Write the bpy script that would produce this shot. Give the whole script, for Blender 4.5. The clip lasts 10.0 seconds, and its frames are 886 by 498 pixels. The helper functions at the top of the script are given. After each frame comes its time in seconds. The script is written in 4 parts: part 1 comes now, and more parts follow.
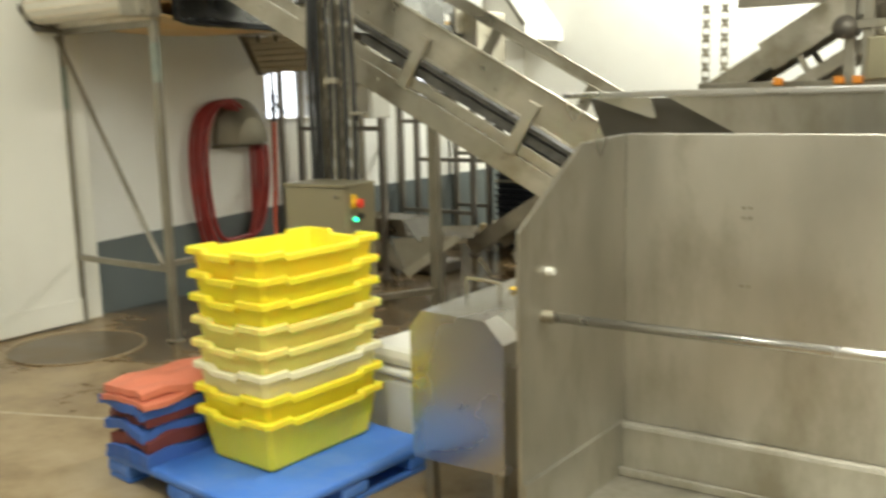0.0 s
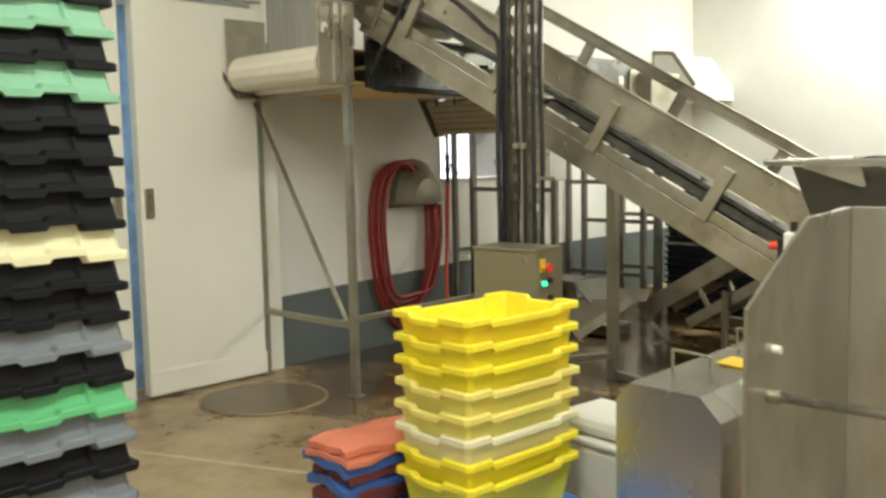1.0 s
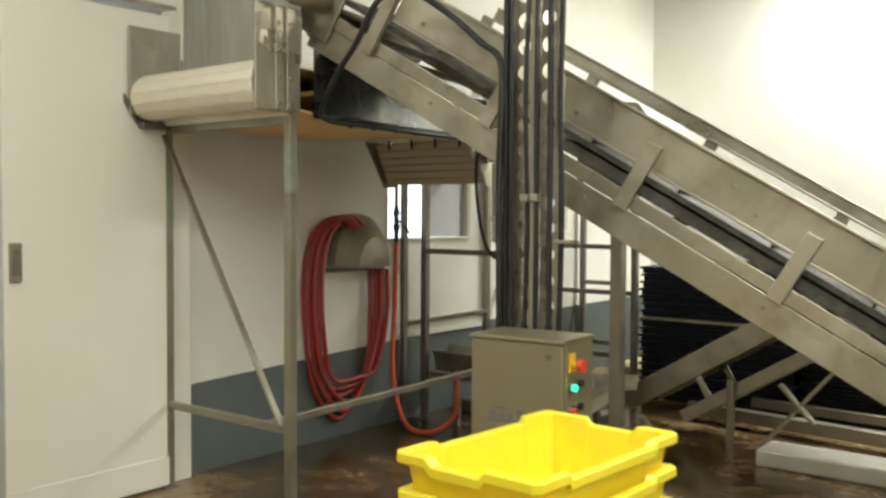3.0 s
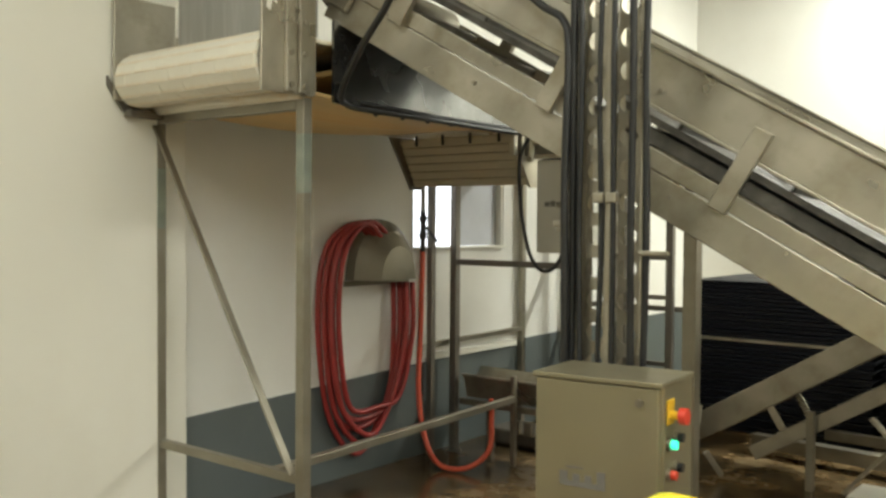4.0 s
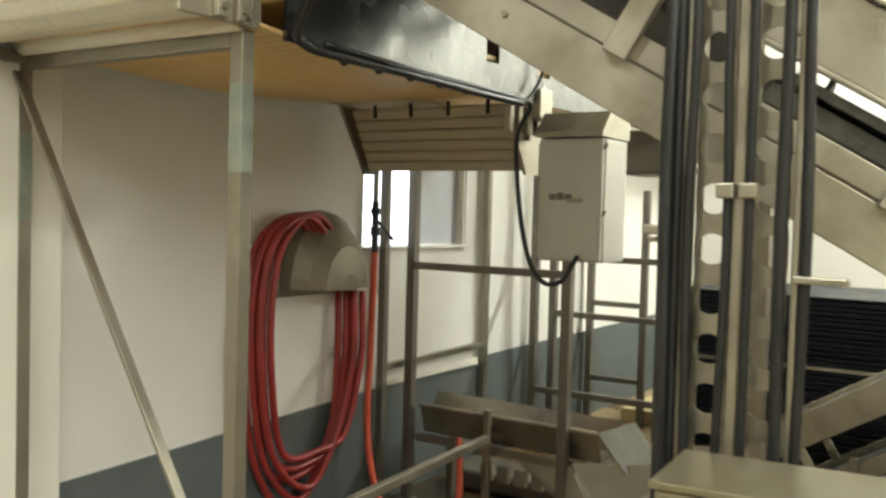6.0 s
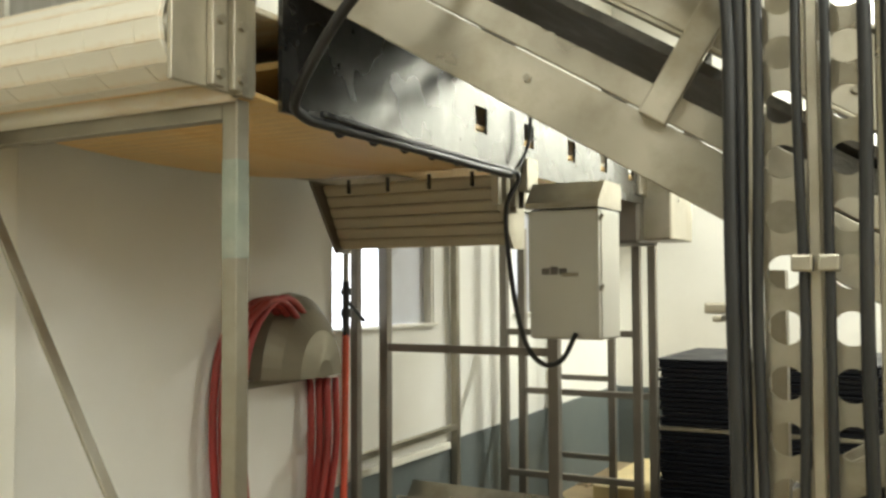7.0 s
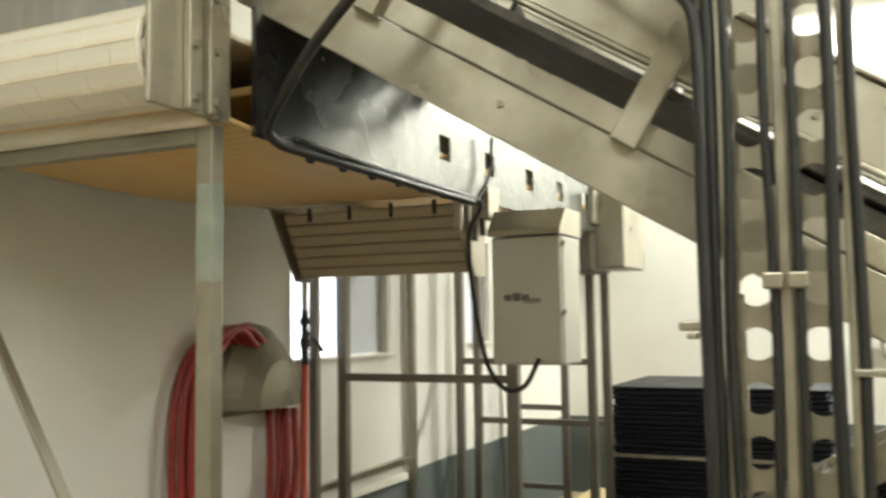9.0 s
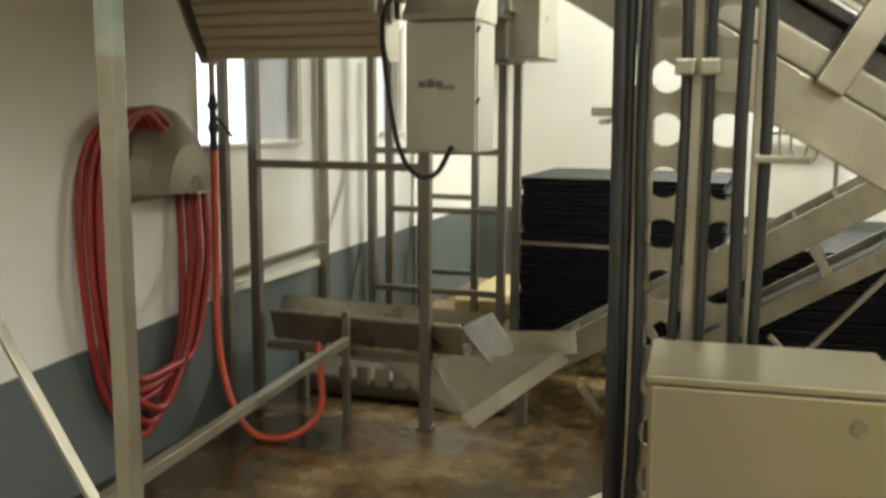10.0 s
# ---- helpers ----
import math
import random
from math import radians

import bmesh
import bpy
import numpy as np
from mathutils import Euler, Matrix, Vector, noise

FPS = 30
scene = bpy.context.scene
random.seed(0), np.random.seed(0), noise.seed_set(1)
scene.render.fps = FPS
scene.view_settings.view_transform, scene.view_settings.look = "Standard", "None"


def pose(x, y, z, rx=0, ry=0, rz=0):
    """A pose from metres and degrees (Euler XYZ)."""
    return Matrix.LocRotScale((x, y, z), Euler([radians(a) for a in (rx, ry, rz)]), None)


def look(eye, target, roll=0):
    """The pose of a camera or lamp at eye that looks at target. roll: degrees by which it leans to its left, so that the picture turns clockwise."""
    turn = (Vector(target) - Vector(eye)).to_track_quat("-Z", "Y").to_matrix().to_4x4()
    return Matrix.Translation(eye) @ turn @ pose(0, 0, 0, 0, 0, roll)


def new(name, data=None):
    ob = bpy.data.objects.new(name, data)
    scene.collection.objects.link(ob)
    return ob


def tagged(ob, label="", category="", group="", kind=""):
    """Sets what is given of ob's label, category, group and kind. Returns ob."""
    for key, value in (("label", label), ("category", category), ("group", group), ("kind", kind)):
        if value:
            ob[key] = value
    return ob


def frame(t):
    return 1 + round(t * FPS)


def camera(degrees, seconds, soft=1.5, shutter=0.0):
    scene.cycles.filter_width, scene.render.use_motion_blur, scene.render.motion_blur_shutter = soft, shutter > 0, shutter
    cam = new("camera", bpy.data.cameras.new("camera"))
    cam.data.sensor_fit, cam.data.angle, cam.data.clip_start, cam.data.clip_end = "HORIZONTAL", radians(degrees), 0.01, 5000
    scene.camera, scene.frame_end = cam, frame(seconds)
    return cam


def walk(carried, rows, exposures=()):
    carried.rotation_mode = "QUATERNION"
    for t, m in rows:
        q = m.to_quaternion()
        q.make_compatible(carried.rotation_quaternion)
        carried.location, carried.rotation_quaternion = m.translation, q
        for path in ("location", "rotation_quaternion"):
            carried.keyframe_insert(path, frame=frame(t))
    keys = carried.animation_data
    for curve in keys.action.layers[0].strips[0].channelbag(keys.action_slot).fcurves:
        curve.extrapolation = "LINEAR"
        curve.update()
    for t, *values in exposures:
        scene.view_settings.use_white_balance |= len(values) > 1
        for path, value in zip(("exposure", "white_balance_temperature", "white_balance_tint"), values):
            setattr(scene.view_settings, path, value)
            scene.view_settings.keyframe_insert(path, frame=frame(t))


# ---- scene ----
cam = camera(51.1, 10.0, soft=2.7, shutter=0.5)

PATH = [
    (0, (0.226, 1.217, 1.382), (-0.925, 2.82, 1.058), -1.4),
    (0.5, (0.212, 1.066, 1.407), (-1.098, 2.555, 1.144), -1.4),
    (1, (0.064, 1.071, 1.435), (-1.329, 2.492, 1.234), -1.2),
    (1.5, (-0.133, 1.156, 1.439), (-1.526, 2.583, 1.282), -0.9),
    (2, (-0.4, 1.335, 1.446), (-1.73, 2.824, 1.317), -0.3),
    (2.2, (-0.547, 1.407, 1.438), (-1.837, 2.931, 1.322), 0.1),
    (3.5, (-1.319, 2.007, 1.407), (-2.555, 3.579, 1.34), 0.4),
    (4, (-1.591, 2.254, 1.399), (-2.848, 3.809, 1.34), 0.4),
    (4.5, (-1.818, 2.518, 1.408), (-3.086, 4.064, 1.33), 0.9),
    (5, (-2.141, 2.716, 1.419), (-3.32, 4.329, 1.318), 1.2),
    (5.2, (-2.202, 2.723, 1.386), (-3.327, 4.375, 1.295), 1.4),
    (6.3, (-2.599, 3.02, 1.425), (-3.662, 4.713, 1.358), 1.6),
    (6.5, (-2.677, 3.029, 1.423), (-3.673, 4.763, 1.421), 0.6),
    (7, (-2.772, 3.027, 1.439), (-3.729, 4.781, 1.518), -0.3),
    (7.5, (-2.813, 3.0, 1.461), (-3.874, 4.693, 1.556), -0.8),
    (8, (-2.826, 2.994, 1.484), (-3.907, 4.674, 1.579), -0.4),
    (8.5, (-2.853, 3.013, 1.48), (-3.869, 4.733, 1.589), -0.9),
    (9, (-2.826, 2.977, 1.413), (-3.671, 4.783, 1.565), -0.8),
    (9.5, (-2.77, 2.934, 1.4), (-3.49, 4.8, 1.373), -0.3),
    (9.8, (-2.827, 2.932, 1.403), (-3.485, 4.808, 1.185), -0.2),
    (10, (-2.832, 2.977, 1.391), (-3.498, 4.84, 1.099), 0.3),
]
walk(cam, [(t, look(eye, target, roll)) for t, eye, target, roll in PATH],
     [(0, 0.0), (0.5, -0.06), (1.5, -0.16), (3.5, -0.14), (5, -0.06), (6.5, 0.16), (7.5, 0.17), (9, 0.1), (10, 0.0)])

# ---------------------------------------------------------------- light
world = bpy.data.worlds.new("world")
scene.world = world
world.use_nodes = True
world.node_tree.nodes["Background"].inputs[0].default_value = (0.9, 0.95, 1.0, 1)
world.node_tree.nodes["Background"].inputs[1].default_value = 0.25


def lamp(name, x, y, z, sx, sy, power, color=(0.97, 1.0, 0.90)):
    data = bpy.data.lights.new(name, "AREA")
    data.shape, data.size, data.size_y, data.energy, data.color = "RECTANGLE", sx, sy, power, color
    ob = new(name, data)
    ob.matrix_basis = pose(x, y, z)
    return ob


LAMPS = [(-3.5, 2.3, 40), (-0.4, 1.2, 104), (-0.6, 4.2, 80), (-2.6, 9.8, 158), (0.2, 9.8, 158), (1.8, 3.0, 44)]
for lx, ly, power in LAMPS:
    lamp("ceiling_lamp_light", lx, ly, 3.70, *((1.5, 0.2) if ly > 9 else (0.2, 1.5)), power)
lamp("store_lamp_light", -5.7, 3.6, 2.35, 0.3, 0.8, 14, (0.85, 0.95, 1.0))


# ---------------------------------------------------------------- materials
def base_material(name, color, rough=0.5, metal=0.0, vary=0.12, scale=6.0, bump=0.05, fine=80.0, stain=None, stain_amount=0.0,
                  stain_scale=1.5, rough_vary=0.1, stretch=(1, 1, 1), island=0.0, spec=0.5, sub=0.0):
    m = bpy.data.materials.new(name)
    m.use_nodes = True
    nt = m.node_tree
    n, l = nt.nodes, nt.links
    bsdf = n["Principled BSDF"]
    co = n.new("ShaderNodeTexCoord")
    mp = n.new("ShaderNodeMapping")
    mp.inputs["Scale"].default_value = stretch
    l.new(co.outputs["Object"], mp.inputs[0])
    big = n.new("ShaderNodeTexNoise")
    big.inputs["Scale"].default_value, big.inputs["Detail"].default_value = scale, 6
    l.new(mp.outputs[0], big.inputs["Vector"])
    small = n.new("ShaderNodeTexNoise")
    small.inputs["Scale"].default_value, small.inputs["Detail"].default_value = fine, 3
    l.new(mp.outputs[0], small.inputs["Vector"])
    ramp = n.new("ShaderNodeMapRange")
    ramp.inputs["From Min"].default_value, ramp.inputs["From Max"].default_value = 0.3, 0.7
    ramp.inputs["To Min"].default_value, ramp.inputs["To Max"].default_value = 1 - vary, 1 + vary
    l.new(big.outputs["Fac"], ramp.inputs["Value"])
    mul = n.new("ShaderNodeMix")
    mul.data_type, mul.blend_type = "RGBA", "MULTIPLY"
    mul.inputs["Factor"].default_value = 1.0
    mul.inputs["A"].default_value = (*color, 1)
    l.new(ramp.outputs[0], mul.inputs["B"])
    out = mul.outputs["Result"]
    if stain:
        st = n.new("ShaderNodeTexNoise")
        st.inputs["Scale"].default_value, st.inputs["Detail"].default_value, st.inputs["Roughness"].default_value = stain_scale, 8, 0.65
        l.new(mp.outputs[0], st.inputs["Vector"])
        sr = n.new("ShaderNodeMapRange")
        sr.inputs["From Min"].default_value, sr.inputs["From Max"].default_value = 0.48, 0.68
        sr.inputs["To Min"].default_value, sr.inputs["To Max"].default_value = 0.0, stain_amount
        l.new(st.outputs["Fac"], sr.inputs["Value"])
        mx = n.new("ShaderNodeMix")
        mx.data_type = "RGBA"
        mx.inputs["B"].default_value = (*stain, 1)
        l.new(out, mx.inputs["A"])
        l.new(sr.outputs[0], mx.inputs["Factor"])
        out = mx.outputs["Result"]
    if island:
        oi = n.new("ShaderNodeObjectInfo")
        ir = n.new("ShaderNodeMapRange")
        ir.inputs["To Min"].default_value, ir.inputs["To Max"].default_value = 1 - island, 1 + island
        l.new(oi.outputs["Random"], ir.inputs["Value"])
        im = n.new("ShaderNodeMix")
        im.data_type, im.blend_type = "RGBA", "MULTIPLY"
        im.inputs["Factor"].default_value = 1.0
        l.new(out, im.inputs["A"])
        l.new(ir.outputs[0], im.inputs["B"])
        out = im.outputs["Result"]
    l.new(out, bsdf.inputs["Base Color"])
    rr = n.new("ShaderNodeMapRange")
    rr.inputs["From Min"].default_value, rr.inputs["From Max"].default_value = 0.3, 0.7
    rr.inputs["To Min"].default_value, rr.inputs["To Max"].default_value = max(0.02, rough - rough_vary), min(1, rough + rough_vary)
    l.new(big.outputs["Fac"], rr.inputs["Value"])
    l.new(rr.outputs[0], bsdf.inputs["Roughness"])
    bsdf.inputs["Metallic"].default_value = metal
    bsdf.inputs["Specular IOR Level"].default_value = spec
    bsdf.inputs["Subsurface Weight"].default_value, bsdf.inputs["Subsurface Scale"].default_value = sub, 0.03
    bp = n.new("ShaderNodeBump")
    bp.inputs["Strength"].default_value, bp.inputs["Distance"].default_value = bump, 0.01
    l.new(small.outputs["Fac"], bp.inputs["Height"])
    l.new(bp.outputs[0], bsdf.inputs["Normal"])
    return m


STEEL = base_material("brushed_steel", (0.44, 0.41, 0.335), 0.38, 0.85, 0.2, 3.5, 0.04, 120, (0.25, 0.21, 0.13), 0.5, 5, 0.14)
SHEET = base_material("polished_sheet", (0.52, 0.51, 0.48), 0.27, 0.95, 0.08, 2, 0.02, 60, None, 0, 1, 0.08)
TANK = base_material("dull_tank_steel", (0.47, 0.45, 0.39), 0.4, 0.85, 0.26, 2.2, 0.04, 90, (0.24, 0.205, 0.13), 0.6, 3.2, 0.14, (1, 1, 0.45))
TUBE = base_material("tube_steel", (0.33, 0.305, 0.245), 0.4, 0.8, 0.15, 5, 0.03, 90, (0.25, 0.21, 0.15), 0.4, 6)
DARKTUBE = base_material("dull_tube_steel", (0.22, 0.20, 0.17), 0.5, 0.7, 0.15, 5, 0.03, 90)
WALL = base_material("white_wall_panel", (0.82, 0.81, 0.76), 0.45, 0, 0.03, 1.2, 0.03, 30, (0.62, 0.57, 0.47), 0.18, 1.1)
DOOR = base_material("cream_door_panel", (0.83, 0.81, 0.72), 0.42, 0, 0.03, 1.0, 0.02, 30, (0.64, 0.58, 0.46), 0.15, 1.2)
DADO = base_material("grey_blue_dado", (0.11, 0.128, 0.127), 0.5, 0, 0.08, 2, 0.04, 40, (0.17, 0.18, 0.165), 0.3, 3)


def floor_material():
    """Worn tan resin with brown wet patches; shade under the machines is put into its colour."""
    m = bpy.data.materials.new("wet_resin_floor")
    m.use_nodes = True
    n, l = m.node_tree.nodes, m.node_tree.links
    bsdf = n["Principled BSDF"]
    co = n.new("ShaderNodeTexCoord")

    def tex(scale, detail, rough=0.6):
        t = n.new("ShaderNodeTexNoise")
        t.inputs["Scale"].default_value, t.inputs["Detail"].default_value, t.inputs["Roughness"].default_value = scale, detail, rough
        l.new(co.outputs["Object"], t.inputs["Vector"])
        return t.outputs["Fac"]

    def maths(op, a, b):
        t = n.new("ShaderNodeMath")
        t.operation = op
        for k, v in enumerate((a, b)):
            if isinstance(v, (int, float)):
                t.inputs[k].default_value = v
            else:
                l.new(v, t.inputs[k])
        return t.outputs[0]

    # Floor darkens round the conveyor stands: real wet plus shade put into the colour.
    wet_shade_spot = n.new("ShaderNodeVectorMath")
    wet_shade_spot.operation = "DISTANCE"
    wet_shade_spot.inputs[1].default_value = (-4.2, 6.3, 0)
    l.new(co.outputs["Object"], wet_shade_spot.inputs[0])
    near = n.new("ShaderNodeMapRange")
    near.interpolation_type = "SMOOTHSTEP"
    near.inputs["From Min"].default_value, near.inputs["From Max"].default_value = 1.0, 3.4
    near.inputs["To Min"].default_value, near.inputs["To Max"].default_value = 0.16, 0.0
    l.new(wet_shade_spot.outputs["Value"], near.inputs["Value"])
    # Wet patches from noise, with the shaded spot added.
    wet = maths("ADD", maths("ADD", maths("MULTIPLY", tex(1.3, 9, 0.62), 0.65), maths("MULTIPLY", tex(5.5, 8, 0.7), 0.35)), near.outputs[0])
    ramp = n.new("ShaderNodeValToRGB")
    e = ramp.color_ramp.elements
    e[0].position, e[0].color = 0.40, (0.42, 0.335, 0.215, 1)
    e[1].position, e[1].color = 0.76, (0.035, 0.025, 0.013, 1)
    for pos, col in ((0.50, (0.33, 0.245, 0.135, 1)), (0.58, (0.20, 0.13, 0.058, 1)), (0.66, (0.095, 0.062, 0.028, 1))):
        k = ramp.color_ramp.elements.new(pos)
        k.color = col
    l.new(wet, ramp.inputs[0])
    l.new(ramp.outputs[0], bsdf.inputs["Base Color"])
    rr = n.new("ShaderNodeMapRange")
    rr.inputs["From Min"].default_value, rr.inputs["From Max"].default_value = 0.4, 0.68
    rr.inputs["To Min"].default_value, rr.inputs["To Max"].default_value = 0.5, 0.16
    l.new(wet, rr.inputs["Value"])
    l.new(rr.outputs[0], bsdf.inputs["Roughness"])
    bp = n.new("ShaderNodeBump")
    bp.inputs["Strength"].default_value, bp.inputs["Distance"].default_value = 0.12, 0.01
    l.new(tex(28, 6), bp.inputs["Height"])
    l.new(bp.outputs[0], bsdf.inputs["Normal"])
    return m


FLOOR = floor_material()
CEIL = base_material("ceiling_panel", (0.8, 0.79, 0.75), 0.6, 0, 0.02)
YELLOW = base_material("yellow_plastic", (0.95, 0.78, 0.04), 0.38, 0, 0.06, 4, 0.03, 40, (0.8, 0.58, 0.05), 0.25, 6, sub=0.25)
PALE = base_material("pale_yellow_plastic", (0.86, 0.74, 0.20), 0.4, 0, 0.06, 4, 0.03, 40, sub=0.25)
CREAM = base_material("cream_plastic", (0.82, 0.77, 0.50), 0.4, 0, 0.06, 4, 0.03, 40)
BLACK = base_material("black_plastic", (0.007, 0.007, 0.009), 0.55, 0, 0.25, 5, 0.04, 50, spec=0.25)
TRAYBLACK = base_material("dark_tray_plastic", (0.006, 0.007, 0.012), 0.5, 0, 0.25, 5, 0.04, 50, spec=0.3)
GREEN = base_material("mint_green_plastic", (0.25, 0.52, 0.34), 0.4, 0, 0.08, 4, 0.03, 40)
BRIGHTGREEN = base_material("bright_green_plastic", (0.13, 0.50, 0.22), 0.4, 0, 0.08, 4, 0.03, 40)
GREY = base_material("grey_plastic", (0.20, 0.22, 0.25), 0.42, 0, 0.1, 4, 0.03, 40)
BLUE = base_material("blue_plastic", (0.06, 0.19, 0.62), 0.42, 0, 0.12, 4, 0.04, 40, (0.20, 0.32, 0.62), 0.35, 7)
SALMON = base_material("salmon_sheet", (0.72, 0.22, 0.13), 0.6, 0, 0.1, 4, 0.06, 60)
MAROON = base_material("maroon_sheet", (0.16, 0.035, 0.03), 0.6, 0, 0.15, 4, 0.06, 60)
NAVY = base_material("blue_sheet", (0.05, 0.13, 0.42), 0.55, 0, 0.15, 4, 0.06, 60)
WHITEP = base_material("white_plastic", (0.80, 0.78, 0.70), 0.4, 0, 0.05, 4, 0.03, 40)
BELT = base_material("cream_belt", (0.82, 0.78, 0.66), 0.45, 0, 0.08, 3, 0.05, 50, (0.62, 0.40, 0.15), 0.75, 3.5, 0.1, (0.6, 2, 2))
BELTUNDER = base_material("stained_belt", (0.78, 0.55, 0.24), 0.5, 0, 0.2, 3, 0.05, 50, (0.62, 0.33, 0.07), 0.6, 3)
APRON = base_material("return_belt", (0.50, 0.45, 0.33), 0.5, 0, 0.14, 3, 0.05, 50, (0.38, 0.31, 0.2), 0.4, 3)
MESHBELT = base_material("dark_mesh_belt", (0.085, 0.08, 0.07), 0.5, 0, 0.3, 12, 0.3, 120, (0.16, 0.15, 0.13), 0.5, 14, spec=0.12)
RUBBER = base_material("black_rubber", (0.018, 0.018, 0.018), 0.4, 0, 0.2, 6, 0.03, 60)
HOSE = base_material("red_hose", (0.33, 0.034, 0.030), 0.42, 0, 0.15, 6, 0.03, 60, (0.25, 0.04, 0.03), 0.4, 8)
HOSEBRIGHT = base_material("orange_red_hose", (0.62, 0.09, 0.04), 0.4, 0, 0.1, 6, 0.03, 60)
DOME = base_material("galvanised_hose_guide", (0.22, 0.197, 0.145), 0.45, 0.55, 0.15, 4, 0.04, 60)
CABINET = base_material("cabinet_steel", (0.37, 0.335, 0.225), 0.4, 0.75, 0.06, 3, 0.02, 120)
ENCLOSURE = base_material("pale_enclosure", (0.66, 0.65, 0.59), 0.42, 0.25, 0.06, 3, 0.02, 60)
REDP = base_material("red_button", (0.7, 0.06, 0.03), 0.35, 0, 0.05)
YELP = base_material("yellow_button_plate", (0.8, 0.5, 0.03), 0.4, 0, 0.05)
ORANGE = base_material("orange_guard", (0.8, 0.28, 0.03), 0.4, 0, 0.05)
GLASS = base_material("dim_window_pane", (0.58, 0.60, 0.66), 0.15, 0, 0.05)
TEAL = base_material("faded_teal_film", (0.29, 0.325, 0.27), 0.42, 0.6, 0.15, 12, 0.03, 60, (0.42, 0.42, 0.36), 0.7, 9)
PUDDLE = base_material("wet_dirt", (0.055, 0.040, 0.022), 0.16, 0, 0.4, 5, 0.05, 30, (0.15, 0.10, 0.045), 0.7, 4, 0.1)
SILT = base_material("tan_silt", (0.34, 0.25, 0.13), 0.35, 0, 0.3, 6, 0.08, 40, (0.16, 0.11, 0.055), 0.7, 5, 0.15)
DULL = base_material("dull_grey_sheet", (0.30, 0.285, 0.245), 0.65, 0.3, 0.15, 4, 0.04, 60, (0.2, 0.17, 0.12), 0.4, 5)
# Less light put into the colour: darkened because the trough's end sheet glares.
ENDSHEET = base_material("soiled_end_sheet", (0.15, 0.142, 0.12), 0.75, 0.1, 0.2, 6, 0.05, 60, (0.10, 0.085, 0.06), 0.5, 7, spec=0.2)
PLATE = base_material("scuffed_side_sheet", (0.18, 0.18, 0.175), 0.27, 0.95, 0.2, 4, 0.05, 60, (0.34, 0.34, 0.33), 0.5, 5, 0.09)
HOOD = base_material("dull_hood_sheet", (0.42, 0.42, 0.40), 0.5, 0.6, 0.1, 2, 0.03, 60, (0.55, 0.56, 0.55), 0.5, 4, 0.1, (6, 6, 0.6))
GREYPRINT = base_material("grey_print", (0.20, 0.19, 0.17), 0.5, 0, 0.05)
BLUESTRIP = base_material("blue_strip_curtain", (0.38, 0.58, 0.85), 0.25, 0, 0.2, 8)


def glow(name, color, power):
    m = bpy.data.materials.new(name)
    m.use_nodes = True
    b = m.node_tree.nodes["Principled BSDF"]
    b.inputs["Base Color"].default_value = (*color, 1)
    b.inputs["Emission Color"].default_value = (*color, 1)
    b.inputs["Emission Strength"].default_value = power
    return m


GREENLED = glow("green_pilot_lamp", (0.05, 1.0, 0.5), 1.6)
TUBEGLOW = glow("fluorescent_tube", (1.0, 0.96, 0.86), 6.0)
DAYLIGHT = glow("daylight_beyond", (0.9, 0.94, 1.0), 1.8)


# ---------------------------------------------------------------- mesh tools
def add_box(bm, lo, hi, bevel=0.0, m=None):
    """A box from corner lo to corner hi, its edges rounded by bevel."""
    c = [(a + b) / 2 for a, b in zip(lo, hi)]
    d = [abs(b - a) for a, b in zip(lo, hi)]
    made = bmesh.ops.create_cube(bm, size=1, matrix=Matrix.Translation(c) @ Matrix.Diagonal((*d, 1)))
    vs = made["verts"]
    if bevel:
        es = list({e for v in vs for e in v.link_edges})
        out = bmesh.ops.bevel(bm, geom=es, offset=min(bevel, min(d) * 0.45), segments=2, affect="EDGES", profile=0.5)
        vs = list({v for f in out["faces"] for v in f.verts} | {v for v in vs if v.is_valid})
    if m is not None:
        bmesh.ops.transform(bm, matrix=m, verts=vs)
    return bm


def box(lo, hi, bevel=0.0, m=None):
    return add_box(bmesh.new(), lo, hi, bevel, m)


def add_bar(bm, p, q, w, h=None, bevel=0.003, up=(0, 0, 1)):
    """A straight bar of rectangular section from p to q."""
    p, q = Vector(p), Vector(q)
    h = h or w
    z = (q - p).normalized()
    u = Vector(up)
    if abs(z.dot(u)) > 0.95:
        u = Vector((0, 1, 0))
    x = u.cross(z).normalized()
    y = z.cross(x)
    m = Matrix((x, y, z)).transposed().to_4x4()
    m.translation = p
    return add_box(bm, (-w / 2, -h / 2, 0), (w / 2, h / 2, (q - p).length), bevel, m)


def bar(p, q, w, h=None, bevel=0.003, up=(0, 0, 1)):
    return add_bar(bmesh.new(), p, q, w, h, bevel, up)


def add_rod(bm, p, q, r, seg=16, r2=None):
    p, q = Vector(p), Vector(q)
    z = (q - p)
    m = z.to_track_quat("Z", "Y").to_matrix().to_4x4()
    m.translation = (p + q) / 2
    bmesh.ops.create_cone(bm, cap_ends=True, segments=seg, radius1=r, radius2=r if r2 is None else r2, depth=z.length, matrix=m)
    return bm


def rod(p, q, r, seg=16, r2=None):
    return add_rod(bmesh.new(), p, q, r, seg, r2)


